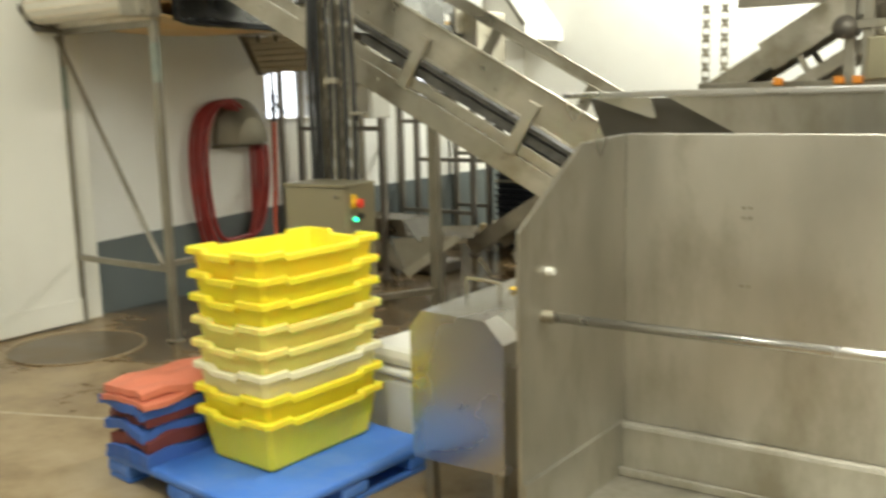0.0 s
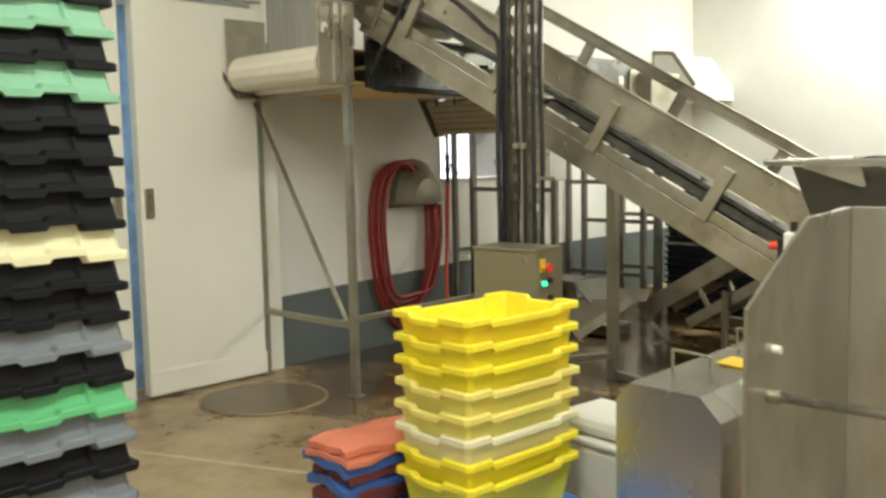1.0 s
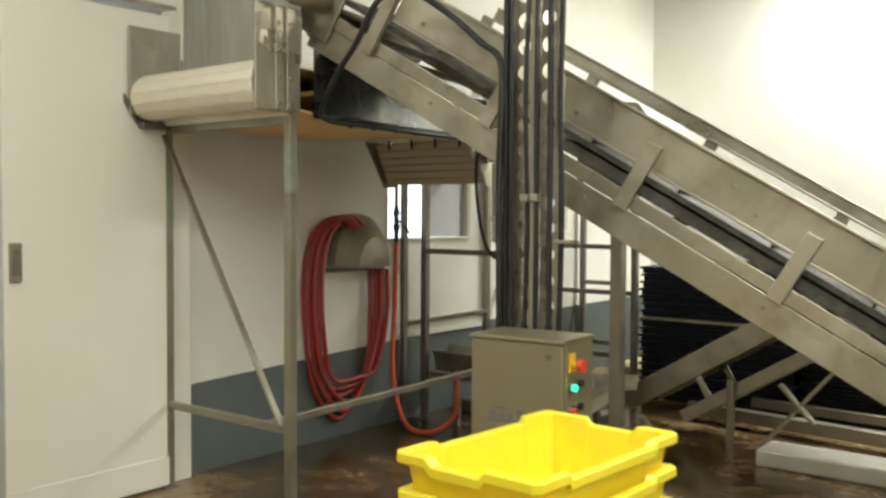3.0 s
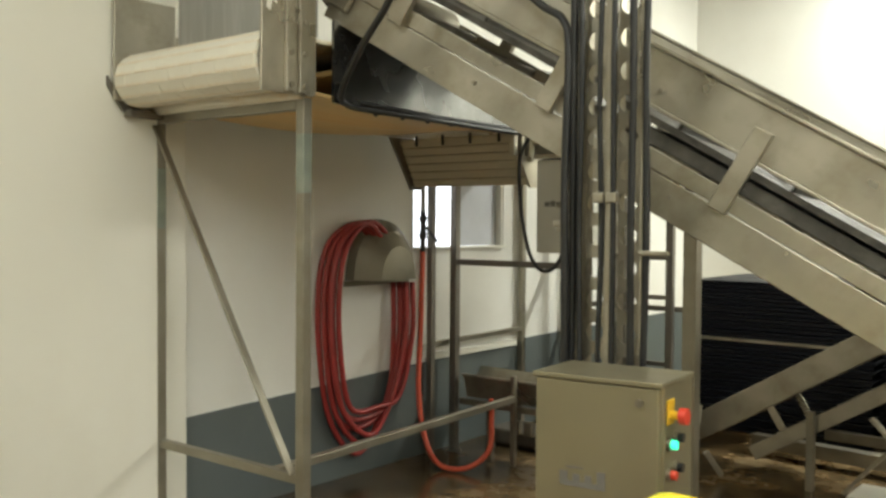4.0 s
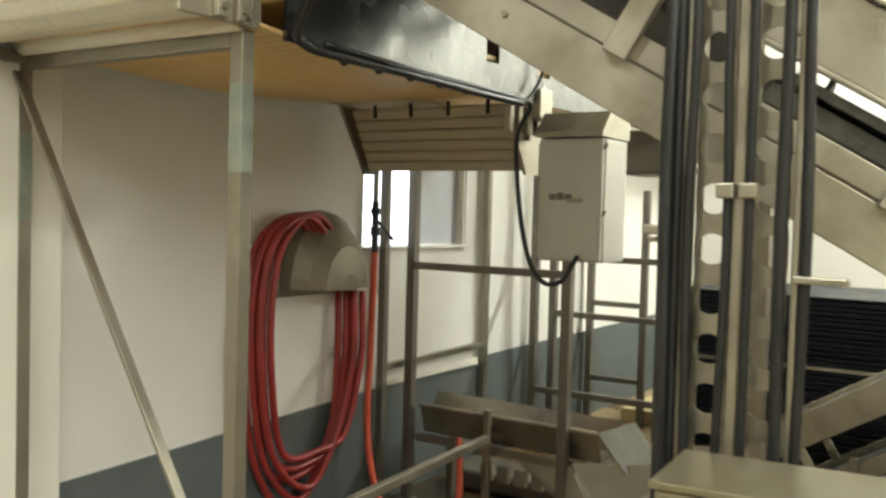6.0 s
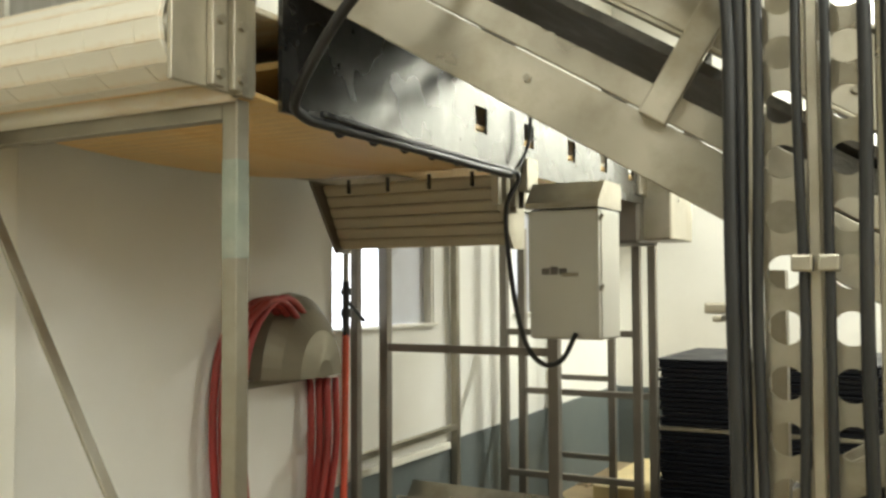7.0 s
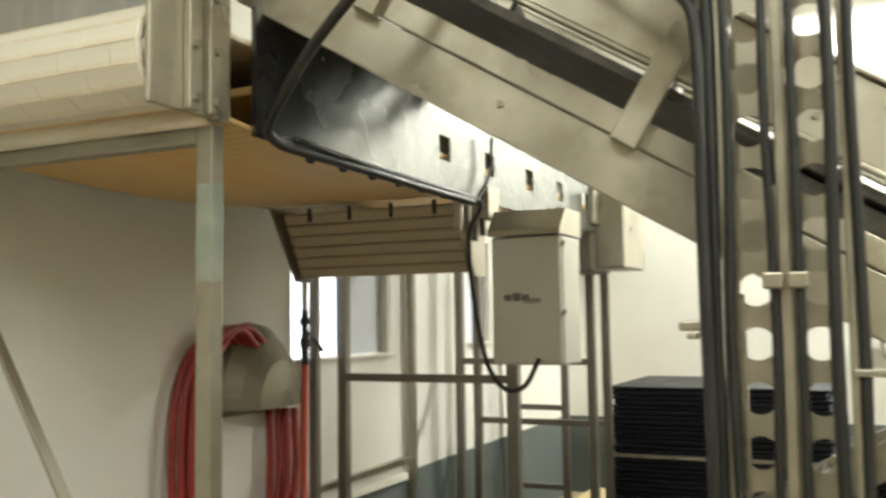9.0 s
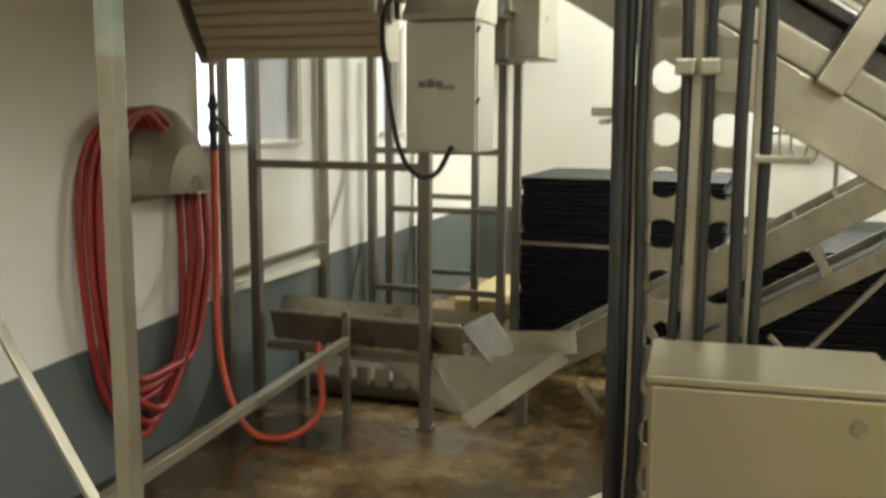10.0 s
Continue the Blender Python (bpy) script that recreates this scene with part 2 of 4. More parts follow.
def smooth_path(points, n=8):
    """Catmull-Rom through the points."""
    ps = [Vector(p) for p in points]
    ps = [2 * ps[0] - ps[1]] + ps + [2 * ps[-1] - ps[-2]]
    out = []
    for a, b, c, d in zip(ps, ps[1:], ps[2:], ps[3:]):
        for k in range(n):
            t = k / n
            out.append(0.5 * (2 * b + (c - a) * t + (2 * a - 5 * b + 4 * c - d) * t * t + (3 * b - a - 3 * c + d) * t ** 3))
    return out + [ps[-2]]


def add_sweep(bm, points, r, seg=10, n=8, curved=True):
    """A round hose or cable along the points."""
    ps = smooth_path(points, n) if curved else [Vector(p) for p in points]
    rings = []
    normal = None
    for i, p in enumerate(ps):
        t = (ps[min(i + 1, len(ps) - 1)] - ps[max(i - 1, 0)]).normalized()
        if normal is None:
            normal = t.orthogonal().normalized()
        normal = (normal - t * normal.dot(t)).normalized()
        b = t.cross(normal)
        rings.append([bm.verts.new(p + r * (math.cos(a) * normal + math.sin(a) * b)) for a in (2 * math.pi * k / seg for k in range(seg))])
    for r0, r1 in zip(rings, rings[1:]):
        for k in range(seg):
            bm.faces.new((r0[k], r0[(k + 1) % seg], r1[(k + 1) % seg], r1[k]))
    bm.faces.new(rings[0][::-1])
    bm.faces.new(rings[-1])
    return bm


def sweep(points, r, seg=10, n=8, curved=True):
    return add_sweep(bmesh.new(), points, r, seg, n, curved)


def add_prism(bm, outline, y0, y1, m=None):
    """A plate: the outline in x, z, pulled from y0 to y1."""
    a = [bm.verts.new((x, y0, z)) for x, z in outline]
    b = [bm.verts.new((x, y1, z)) for x, z in outline]
    k = len(outline)
    bm.faces.new(a)
    bm.faces.new(b[::-1])
    for i in range(k):
        bm.faces.new((a[i], b[i], b[(i + 1) % k], a[(i + 1) % k]))
    bmesh.ops.recalc_face_normals(bm, faces=bm.faces[:])
    if m is not None:
        bmesh.ops.transform(bm, matrix=m, verts=a + b)
    return bm


def prism(outline, y0, y1, m=None):
    return add_prism(bmesh.new(), outline, y0, y1, m)


def quad_plate(a, b, c, d, thick):
    """A flat sheet through four points, with thickness on its back."""
    bm = bmesh.new()
    ps = [Vector(p) for p in (a, b, c, d)]
    n = (ps[1] - ps[0]).cross(ps[3] - ps[0]).normalized() * thick
    f = [bm.verts.new(p) for p in ps]
    g = [bm.verts.new(p + n) for p in ps]
    bm.faces.new(f)
    bm.faces.new(g[::-1])
    for i in range(4):
        bm.faces.new((f[i], g[i], g[(i + 1) % 4], f[(i + 1) % 4]))
    bmesh.ops.recalc_face_normals(bm, faces=bm.faces[:])
    return bm


def holed_plate(w, h, t, holes):
    """A plate in x (0..w) and z (0..h), t thick along y, with rectangular holes (x0, x1, z0, z1) in one row of equal heights."""
    bm = bmesh.new()
    xs = sorted({0, w, *[a for q in holes for a in q[:2]]})
    zs = sorted({0, h, *[a for q in holes for a in q[2:]]})
    for x0, x1 in zip(xs, xs[1:]):
        for z0, z1 in zip(zs, zs[1:]):
            if not any(a <= (x0 + x1) / 2 <= b and c <= (z0 + z1) / 2 <= d for a, b, c, d in holes):
                bmesh.ops.create_cube(bm, size=1, matrix=Matrix.Translation(((x0 + x1) / 2, t / 2, (z0 + z1) / 2)) @ Matrix.Diagonal((x1 - x0, t, z1 - z0, 1)))
    bmesh.ops.remove_doubles(bm, verts=bm.verts[:], dist=1e-5)
    inner = [f for f in bm.faces if len([g for g in bm.faces if g is not f and (g.calc_center_median() - f.calc_center_median()).length < 1e-5]) > 0]
    bmesh.ops.delete(bm, geom=inner, context="FACES_ONLY")
    return bm


SPOT = {}


def thing(name, label, category, m=None, group="", kind=""):
    """An empty at a thing's base."""
    ob = new(name)
    ob.empty_display_size = 0.1
    ob.matrix_basis = m or Matrix()
    SPOT[ob.name] = (m or Matrix()).copy()
    return tagged(ob, label, category, group, kind)


def part(name, bm, material, parent=None, label="", world=True, smooth=False):
    """Links a bmesh as one mesh object under a thing or a part. world: its points are in the world's metres."""
    me = bpy.data.meshes.new(name)
    if smooth:
        for f in bm.faces:
            f.smooth = True
    bm.to_mesh(me)
    bm.free()
    me.materials.append(material)
    ob = new(name, me)
    if parent is not None:
        ob.parent = parent
        SPOT[ob.name] = SPOT[parent.name]
        if world:
            me.transform(SPOT[parent.name].inverted())
    else:
        SPOT[ob.name] = Matrix()
    if label:
        ob["label"] = label
    return ob


def single(name, bm, material, label, category, group="", kind="", smooth=False, base=None):
    """A thing of one mesh, with its origin at its base."""
    ob = part(name, bm, material, None, "", True, smooth)
    vs = [v.co for v in ob.data.vertices]
    o = Vector(base) if base else Vector((sum(v.x for v in vs) / len(vs), sum(v.y for v in vs) / len(vs), min(v.z for v in vs)))
    ob.data.transform(Matrix.Translation(-o))
    ob.matrix_basis = Matrix.Translation(o)
    return tagged(ob, label, category, group, kind)


def structure(name, bm, material, label="", category=""):
    return tagged(part(name, bm, material), label, category, "", "structure")

# ---------------------------------------------------------------- room
WX, DX, BY = -5.18, -5.05, 10.4          # wall face, door face, back wall face
HIGH = 3.9
structure("floor", box((-6.2, -2.2, -0.1), (4.2, 10.6, 0.0)), FLOOR, "wet brown resin floor with darker stains", "floor")
structure("ceiling", box((-6.2, -2.2, HIGH), (4.2, 10.6, HIGH + 0.1)), CEIL, "plain white panel ceiling", "ceiling")
structure("wall_north", box((-6.2, BY, 0), (4.2, BY + 0.15, HIGH)), WALL, "bright white panel wall", "wall")
structure("wall_east", box((3.2, -2.2, 0), (3.35, BY, HIGH)), WALL, "white panel wall", "wall")
structure("wall_south", box((-6.2, -2.2, 0), (3.2, -2.05, HIGH)), WALL, "white panel wall", "wall")


def wall_with_openings():
    """The long wall beside the conveyor with its two window openings."""
    bm = bmesh.new()
    x0, x1 = WX - 0.12, WX
    for a, b in ((4.6, 6.40), (7.335, 8.35), (8.75, BY)):
        add_box(bm, (x0, a, 0), (x1, b, HIGH))
    for a, b, lo, hi in ((6.40, 7.335, 1.23, 1.95), (8.35, 8.75, 1.25, 1.95)):
        add_box(bm, (x0, a, 0), (x1, b, lo))
        add_box(bm, (x0, a, hi), (x1, b, HIGH))
    return bm


structure("wall_west", wall_with_openings(), WALL, "white panel wall with a grey-blue lower band", "wall")
structure("wall_door_side", box((WX - 0.12, -2.05, 2.42), (WX, 4.6, HIGH)), WALL, "white wall over the sliding door", "wall")
structure("wall_door_end", box((WX - 0.12, -2.05, 0), (WX, 2.3, 2.42)), WALL, "white wall beside the sliding door", "wall")
structure("dado_west", prism([(4.775, 0), (BY, 0), (BY, 0.62), (7.7, 0.60), (4.775, 0.485)], -WX - 0.012, -WX, pose(0, 0, 0, 0, 0, 90)), DADO, "grey-blue painted lower wall band", "wall")
structure("dado_north", box((WX + 0.012, BY - 0.012, 0), (3.2, BY, 0.615), 0.003), DADO, "grey-blue painted lower wall band", "wall")
structure("door_jamb", box((WX, 4.6, 0), (WX + 0.07, 4.772, HIGH), 0.006), DOOR, "cream painted door jamb", "trim")
structure("wall_ledge", box((WX + 0.013, 6.55, 0.565), (WX + 0.04, 7.45, 0.60), 0.003), WHITEP, "white ledge strip over the lower band", "trim")


def window(name, y0, y1, z0, z1, split):
    w = thing(name, "small window with a white frame and a grey inner pane", "window", Matrix.Translation((WX, y0, z0)), "", "structure")
    t = 0.03
    for n, lo, hi in (("window_sill", (WX - 0.11, y0, z0), (WX + 0.03, y1, z0 + 0.015)), ("window_frame", (WX - 0.11, y0, z1 - t), (WX - 0.005, y1, z1)),
                      ("window_frame", (WX - 0.11, y0, z0 + 0.015), (WX - 0.005, y0 + 0.02, z1 - t)), ("window_frame", (WX - 0.11, y1 - 0.02, z0 + 0.015), (WX - 0.005, y1, z1 - t))):
        part(n, box(lo, hi, 0.003), WHITEP, w)
    part("pane", box((WX - 0.06, split, z0 + 0.018), (WX - 0.05, y1 - 0.021, z1 - t)), GLASS, w, "dim grey pane")
    return w


window("window_1", 6.40, 7.335, 1.23, 1.95, 6.88)
window("window_2", 8.35, 8.75, 1.25, 1.95, 8.55)
structure("backdrop", box((WX - 1.3, 5.6, 0.4), (WX - 1.28, 10.2, 3.0)), DAYLIGHT, "bright daylight outside the windows", "backdrop")

# sliding doors of the cold store
for y0, y1, handle_y in ((2.42, 3.655, 3.595), (3.745, 4.598, 3.795)):
    d = thing("door_1" if y0 < 3 else "door_2", "cream insulated sliding door standing slightly open", "door", Matrix.Translation((DX, y0, 0)), "", "structure")
    part("door_leaf", box((DX - 0.08, y0, 0.012), (DX, y1, 2.40), 0.006), DOOR, d)
    part("kick_strip", box((DX + 0.001, y0 + 0.01, 0.02), (DX + 0.006, y1 - 0.01, 0.165), 0.002), DOOR, d)
    hnd = part("door_handle", box((DX + 0.001, handle_y - 0.028, 1.10), (DX + 0.014, handle_y + 0.028, 1.275), 0.004), STEEL, d, "brushed steel pull plate")
    part("grip", box((DX + 0.0145, handle_y - 0.015, 1.13), (DX + 0.02, handle_y + 0.015, 1.245), 0.002), TUBE, hnd)
rail = thing("door_track", "pale metal sliding door track above the door", "track", Matrix.Translation((DX, 2.2, 2.43)), "", "structure")
part("track_cover", box((WX + 0.002, 2.2, 2.43), (DX + 0.03, 4.62, 2.56), 0.006), WALL, rail)
part("track_lip", box((DX + 0.031, 2.2, 2.425), (DX + 0.04, 4.62, 2.445), 0.002), STEEL, rail)
curtain = thing("strip_curtain", "blue translucent strip curtain seen through the door gap", "curtain", Matrix.Translation((-5.3, 3.5, 0)))
for k in range(4):
    part("strip", box((-5.30 + 0.006 * (k % 2), 3.48 + 0.11 * k, 0.02), (-5.297 + 0.006 * (k % 2), 3.60 + 0.11 * k, 2.38)), BLUESTRIP, curtain)
structure("wall_store", box((-6.2, 2.2, 0), (-6.05, 5.0, 2.42)), WALL, "white cold store wall", "wall")

# brown wet ring on the floor, built as a flat disc with a rim; no real cover
drain = thing("floor_drain", "dark brown wet ring on the floor, built as a flat disc", "drain", Matrix.Translation((-4.55, 4.21, 0)))
bm = bmesh.new()
bmesh.ops.create_cone(bm, cap_ends=True, segments=48, radius1=0.37, radius2=0.365, depth=0.006, matrix=Matrix.Translation((-4.55, 4.21, 0.003)))
part("cover", bm, base_material("drain_cover", (0.12, 0.085, 0.045), 0.35, 0, 0.25, 3, 0.1, 40), drain)
ring = []
for k in range(49):
    a = 2 * math.pi * k / 48
    ring.append((-4.55 + 0.38 * math.cos(a), 4.21 + 0.38 * math.sin(a), 0.004))
part("rim", sweep(ring, 0.005, 6, 1, False), FLOOR, drain)


structure("floor_joint", bar((-4.25, 3.17, 0.0), (-3.0, 3.68, 0.0), 0.018, 0.006, 0.002), base_material("pale_joint_filler", (0.5, 0.43, 0.31), 0.5, 0, 0.2, 9), "pale filled joint in the resin floor", "floor joint")

# ceiling luminaires
for lx, ly, power in LAMPS:
    c = thing("ceiling_light", "white fluorescent ceiling luminaire with two tubes", "lamp", Matrix.Translation((lx, ly, 3.9)), "ceiling lights")
    w, d = (0.78, 0.16) if ly > 9 else (0.16, 0.78)
    part("housing", box((lx - w, ly - d, 3.80), (lx + w, ly + d, 3.898), 0.01), WHITEP, c)
    for off in (-0.07, 0.07):
        ends_at = ((lx - 0.74, ly + off, 3.775), (lx + 0.74, ly + off, 3.775)) if ly > 9 else ((lx + off, ly - 0.74, 3.775), (lx + off, ly + 0.74, 3.775))
        part("tube", rod(*ends_at, 0.018, 10), TUBEGLOW, c)


# ---------------------------------------------------------------- horizontal conveyor on its frame
XL, XR = -5.02, -4.13                     # inner faces of the side plates
RY, RZ, RR = 4.46, 1.945, 0.104           # end roller
conv = thing("belt_conveyor", "raised belt conveyor with cream slat belt and steel sides", "conveyor", Matrix.Translation((-4.6, 4.6, 0)))
RISE = 0.024


def side_plate():
    holes = [(y - 4.72 - 0.045, y - 4.72 + 0.045, 0.10, 0.185) for y in (5.765, 6.16, 6.60, 7.005, 7.41)]
    bm = holed_plate(2.9, 0.31, 0.012, holes)
    bmesh.ops.transform(bm, matrix=Matrix.Translation((XR + 0.012, 4.72, 1.82)) @ pose(0, 0, 0, 0, 0, 90), verts=bm.verts[:])
    return bm


part("side_plate", side_plate(), PLATE, conv, "polished steel side plate with square slots")
part("side_plate", box((XL - 0.012, 4.66, 1.84), (XL, 7.62, 2.16), 0.002), STEEL, conv)
ends = part("end_plate", box((XR, 4.37, 1.83), (XR + 0.012, 4.62, 2.29), 0.003), STEEL, conv, "bolted steel end plate")
part("bolt_strip", box((XR + 0.0125, 4.47, 1.835), (XR + 0.03, 4.51, 2.285), 0.003), STEEL, ends)
part("bolt_strip", box((XR + 0.0125, 4.535, 1.835), (XR + 0.03, 4.58, 2.285), 0.003), STEEL, ends)
for z in (1.86, 1.975, 2.09, 2.21):
    for y in (4.49, 4.557):
        part("bolt", rod((XR + 0.03, y, z), (XR + 0.04, y, z), 0.011, 6), TUBE, ends)
part("torn_label", prism([(0, 0), (0.01, 0.05), (0.045, 0.055), (0.05, 0.02), (0.03, 0.03), (0.02, -0.01)], 0, 0.001, Matrix.Translation((XR + 0.0135, 4.39, 2.12)) @ pose(0, 0, 0, 0, 0, 90)), WHITEP, ends, "torn white label")
part("end_plate", box((XL - 0.014, 4.36, 1.86), (XL - 0.002, 4.655, 2.29), 0.003), STEEL, conv)
part("corner_block", box((XR - 0.05, 4.605, 1.84), (XR + 0.01, 4.63, 2.26), 0.003), STEEL, conv)
part("drive_roller", rod((XL, RY, RZ), (XR, RY, RZ), RR - 0.02, 32), TUBE, conv, smooth=True)
part("return_roller", rod((XL, 4.56, 1.845), (XR, 4.56, 1.845), 0.028, 20), BELT, conv, smooth=True)
part("roller_guard", prism([(4.34, 1.92), (4.34, 1.96), (4.42, 1.85), (4.58, 1.82), (4.58, 1.80), (4.41, 1.82)], XL - 0.03, XL - 0.015, pose(0, 0, 0, 0, 0, 90) @ Matrix.Diagonal((1, -1, 1, 1))), DARKTUBE, conv)
part("bearing_plate", box((XL - 0.04, 4.42, 1.80), (XL + 0.02, 4.60, 1.83), 0.004), DARKTUBE, conv)
part("belt_top", box((XL + 0.005, 4.42, 2.035), (XR - 0.005, 7.55, 2.05), 0.003), BELT, conv)
part("hood", box((XL + 0.01, 4.66, 2.06), (XR - 0.02, 4.668, 3.1), 0.002), HOOD, conv, "thin steel hood sheet")
part("inner_tray", box((XL + 0.005, 4.75, 1.93), (XR - 0.002, 7.5, 1.95), 0.003), BELTUNDER, conv)


def belt_modules():
    """Staggered belt modules round the end roller, six across."""
    bm = box((0, -0.0232, 0), (0.1450, 0.0232, 0.014), 0.0015)
    first = part("belt_module", bm, BELT, conv, world=False)
    made = [first]
    n = 0
    for k in range(9):
        a = radians(-85 + 205 / 8 * k)
        off = -0.07 if k % 2 else 0.0
        xs = [XL + 0.008 + off + 0.146 * i for i in range(7 if k % 2 else 6)]
        for x in xs:
            x0 = max(x, XL + 0.006)
            ob = first if n == 0 else new("belt_module", first.data)
            ob.parent = conv
            sx = (min(x + 0.1450, XR - 0.006) - x0) / 0.1450
            m = Matrix.Translation((x0, RY - (RR - 0.012) * math.cos(a), RZ + (RR - 0.012) * math.sin(a))) @ pose(0, 0, 0, 90 - math.degrees(a), 0, 0)
            ob.matrix_basis = SPOT[conv.name].inverted() @ m @ Matrix.Diagonal((sx, 1, 1, 1))
            n += 1


belt_modules()
slat = part("belt_slat", box((0, -0.0215, 0), (XR - XL - 0.012, 0.0215, 0.012), 0.003), BELTUNDER, conv, world=False)
path = [(4.50 + 0.045 * k, 1.855 - 0.045 * math.sin(math.pi * min(1, k / 36))) for k in range(37)]
for k, ((y0, z0), (y1, z1)) in enumerate(zip(path, path[1:])):
    ob = slat if k == 0 else new("belt_slat", slat.data)
    ob.parent = conv
    ob.matrix_basis = SPOT[conv.name].inverted() @ Matrix.Translation((XL + 0.006, (y0 + y1) / 2, (z0 + z1) / 2)) @ pose(0, 0, 0, math.degrees(math.atan2(z1 - z0, y1 - y0)), 0, 0)
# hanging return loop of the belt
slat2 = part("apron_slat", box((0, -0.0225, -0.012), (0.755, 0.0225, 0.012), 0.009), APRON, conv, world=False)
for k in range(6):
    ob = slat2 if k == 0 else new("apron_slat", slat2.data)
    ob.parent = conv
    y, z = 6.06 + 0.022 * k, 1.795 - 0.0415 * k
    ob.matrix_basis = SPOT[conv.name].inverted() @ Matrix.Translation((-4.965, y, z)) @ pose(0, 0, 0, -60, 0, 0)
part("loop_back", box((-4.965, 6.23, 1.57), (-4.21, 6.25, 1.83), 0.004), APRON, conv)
for k in range(4):
    part("hook", box((-4.83 + 0.18 * k, 6.015, 1.775), (-4.82 + 0.18 * k, 6.03, 1.83), 0.002), RUBBER, conv)
for x in (-4.981, -4.193):
    part("loop_side", quad_plate((x, 5.97, 1.83), (x, 6.15, 1.55), (x, 6.25, 1.55), (x, 6.25, 1.83), 0.014), DARKTUBE if x < -4.5 else STEEL, conv)
for k in range(5):
    part("bracket", box((-4.185, 5.97 + 0.05 * k, 1.70 - 0.02 * (k % 2)), (-4.155 + 0.01 * (k % 3), 6.0 + 0.05 * k, 1.80), 0.004), STEEL, conv)
# far end: motor housing and chute
part("gearbox", box((-4.40, 7.55, 1.62), (-4.12, 7.9, 1.85), 0.02), DARKTUBE, conv)
part("end_cover", box((-4.14, 7.62, 1.64), (-3.98, 8.05, 2.04), 0.01), STEEL, conv)
part("end_bracket", box((XR - 0.02, 7.5, 1.86), (XR + 0.03, 7.62, 2.06), 0.004), STEEL, conv)

conv.location.z += RISE

# frame under the conveyor
frame_a = thing("conveyor_stand", "welded steel tube stand with a diagonal brace", "stand", Matrix.Translation((-4.6, 4.62, 0)))
for x, y in ((-4.152, 4.60), (-5.068, 4.60)):
    leg = part("leg", bar((x, y, 0.012), (x, y, 1.851), 0.042), TUBE, frame_a)
    part("foot", box((x - 0.04, y - 0.04, 0), (x + 0.04, y + 0.04, 0.012), 0.003), TUBE, leg)
for x, y, z0, z1 in ((-4.152, 4.60, 1.50, 1.72), (-5.068, 4.60, 1.36, 1.62)):
    part("film_band", bar((x, y, z0), (x, y, z1), 0.0435), TEAL, frame_a, "faded teal film left on the tube")
part("top_rail", bar((-5.046, 4.60, 1.830), (-4.174, 4.60, 1.830), 0.042), TUBE, frame_a)
part("low_rail", bar((-5.046, 4.60, 0.43), (-4.174, 4.60, 0.43), 0.035), TUBE, frame_a)
part("diagonal_brace", bar((-5.05, 4.572, 1.80), (-4.18, 4.572, 0.45), 0.032, 0.012), TUBE, frame_a, "flat steel brace")
part("long_rail", bar((-4.37, 4.625, 0.415), (-4.565, 6.575, 0.395), 0.035), TUBE, frame_a)
part("rail_post", bar((-4.585, 6.61, 0.0), (-4.585, 6.61, 0.52), 0.03), TUBE, frame_a)
part("corner_bolt", rod((-4.13, 4.57, 1.862), (-4.10, 4.57, 1.862), 0.012, 8), TUBE, frame_a)


def stand(y, x0, x1, top, rails, label, dark=True):
    s = thing("conveyor_stand", label, "stand", Matrix.Translation(((x0 + x1) / 2, y, 0)), "far conveyor stands")
    mat = DARKTUBE if dark else TUBE
    for x in (x0, x1):
        leg = part("leg", bar((x, y, 0.01), (x, y, top), 0.045), mat, s)
        part("foot", box((x - 0.035, y - 0.035, 0), (x + 0.035, y + 0.035, 0.01), 0.002), mat, leg)
    for z in rails:
        part("cross_rail", bar((x0 + 0.023, y, z), (x1 - 0.023, y, z), 0.035), mat, s)
    return s


stand(6.67, -5.065, -4.23, 1.845, (1.157,), "dull steel tube stand with one cross rail")
stand(7.95, -5.053, -4.262, 1.845, (1.171, 0.365), "dull steel tube stand with two cross rails")
stand(8.16, -5.03, -4.235, 1.78, (0.812,), "dull steel tube stand with one cross rail")
stand(8.93, -5.12, -4.732, 1.6, (0.82, 0.3), "dull steel tube stand at the far end")
s = thing("wall_stand", "dark steel upright by the wall", "stand", Matrix.Translation((-5.12, 6.51, 0)))
part("upright", bar((-5.12, 6.51, 0), (-5.12, 6.51, 1.72), 0.038), DARKTUBE, s)
part("upright", bar((-5.145, 7.51, 0.0), (-5.145, 7.51, 1.80), 0.04), TUBE, s)
part("side_rail", bar((-5.125, 6.53, 0.665), (-5.14, 7.49, 0.675), 0.03), TUBE, s)


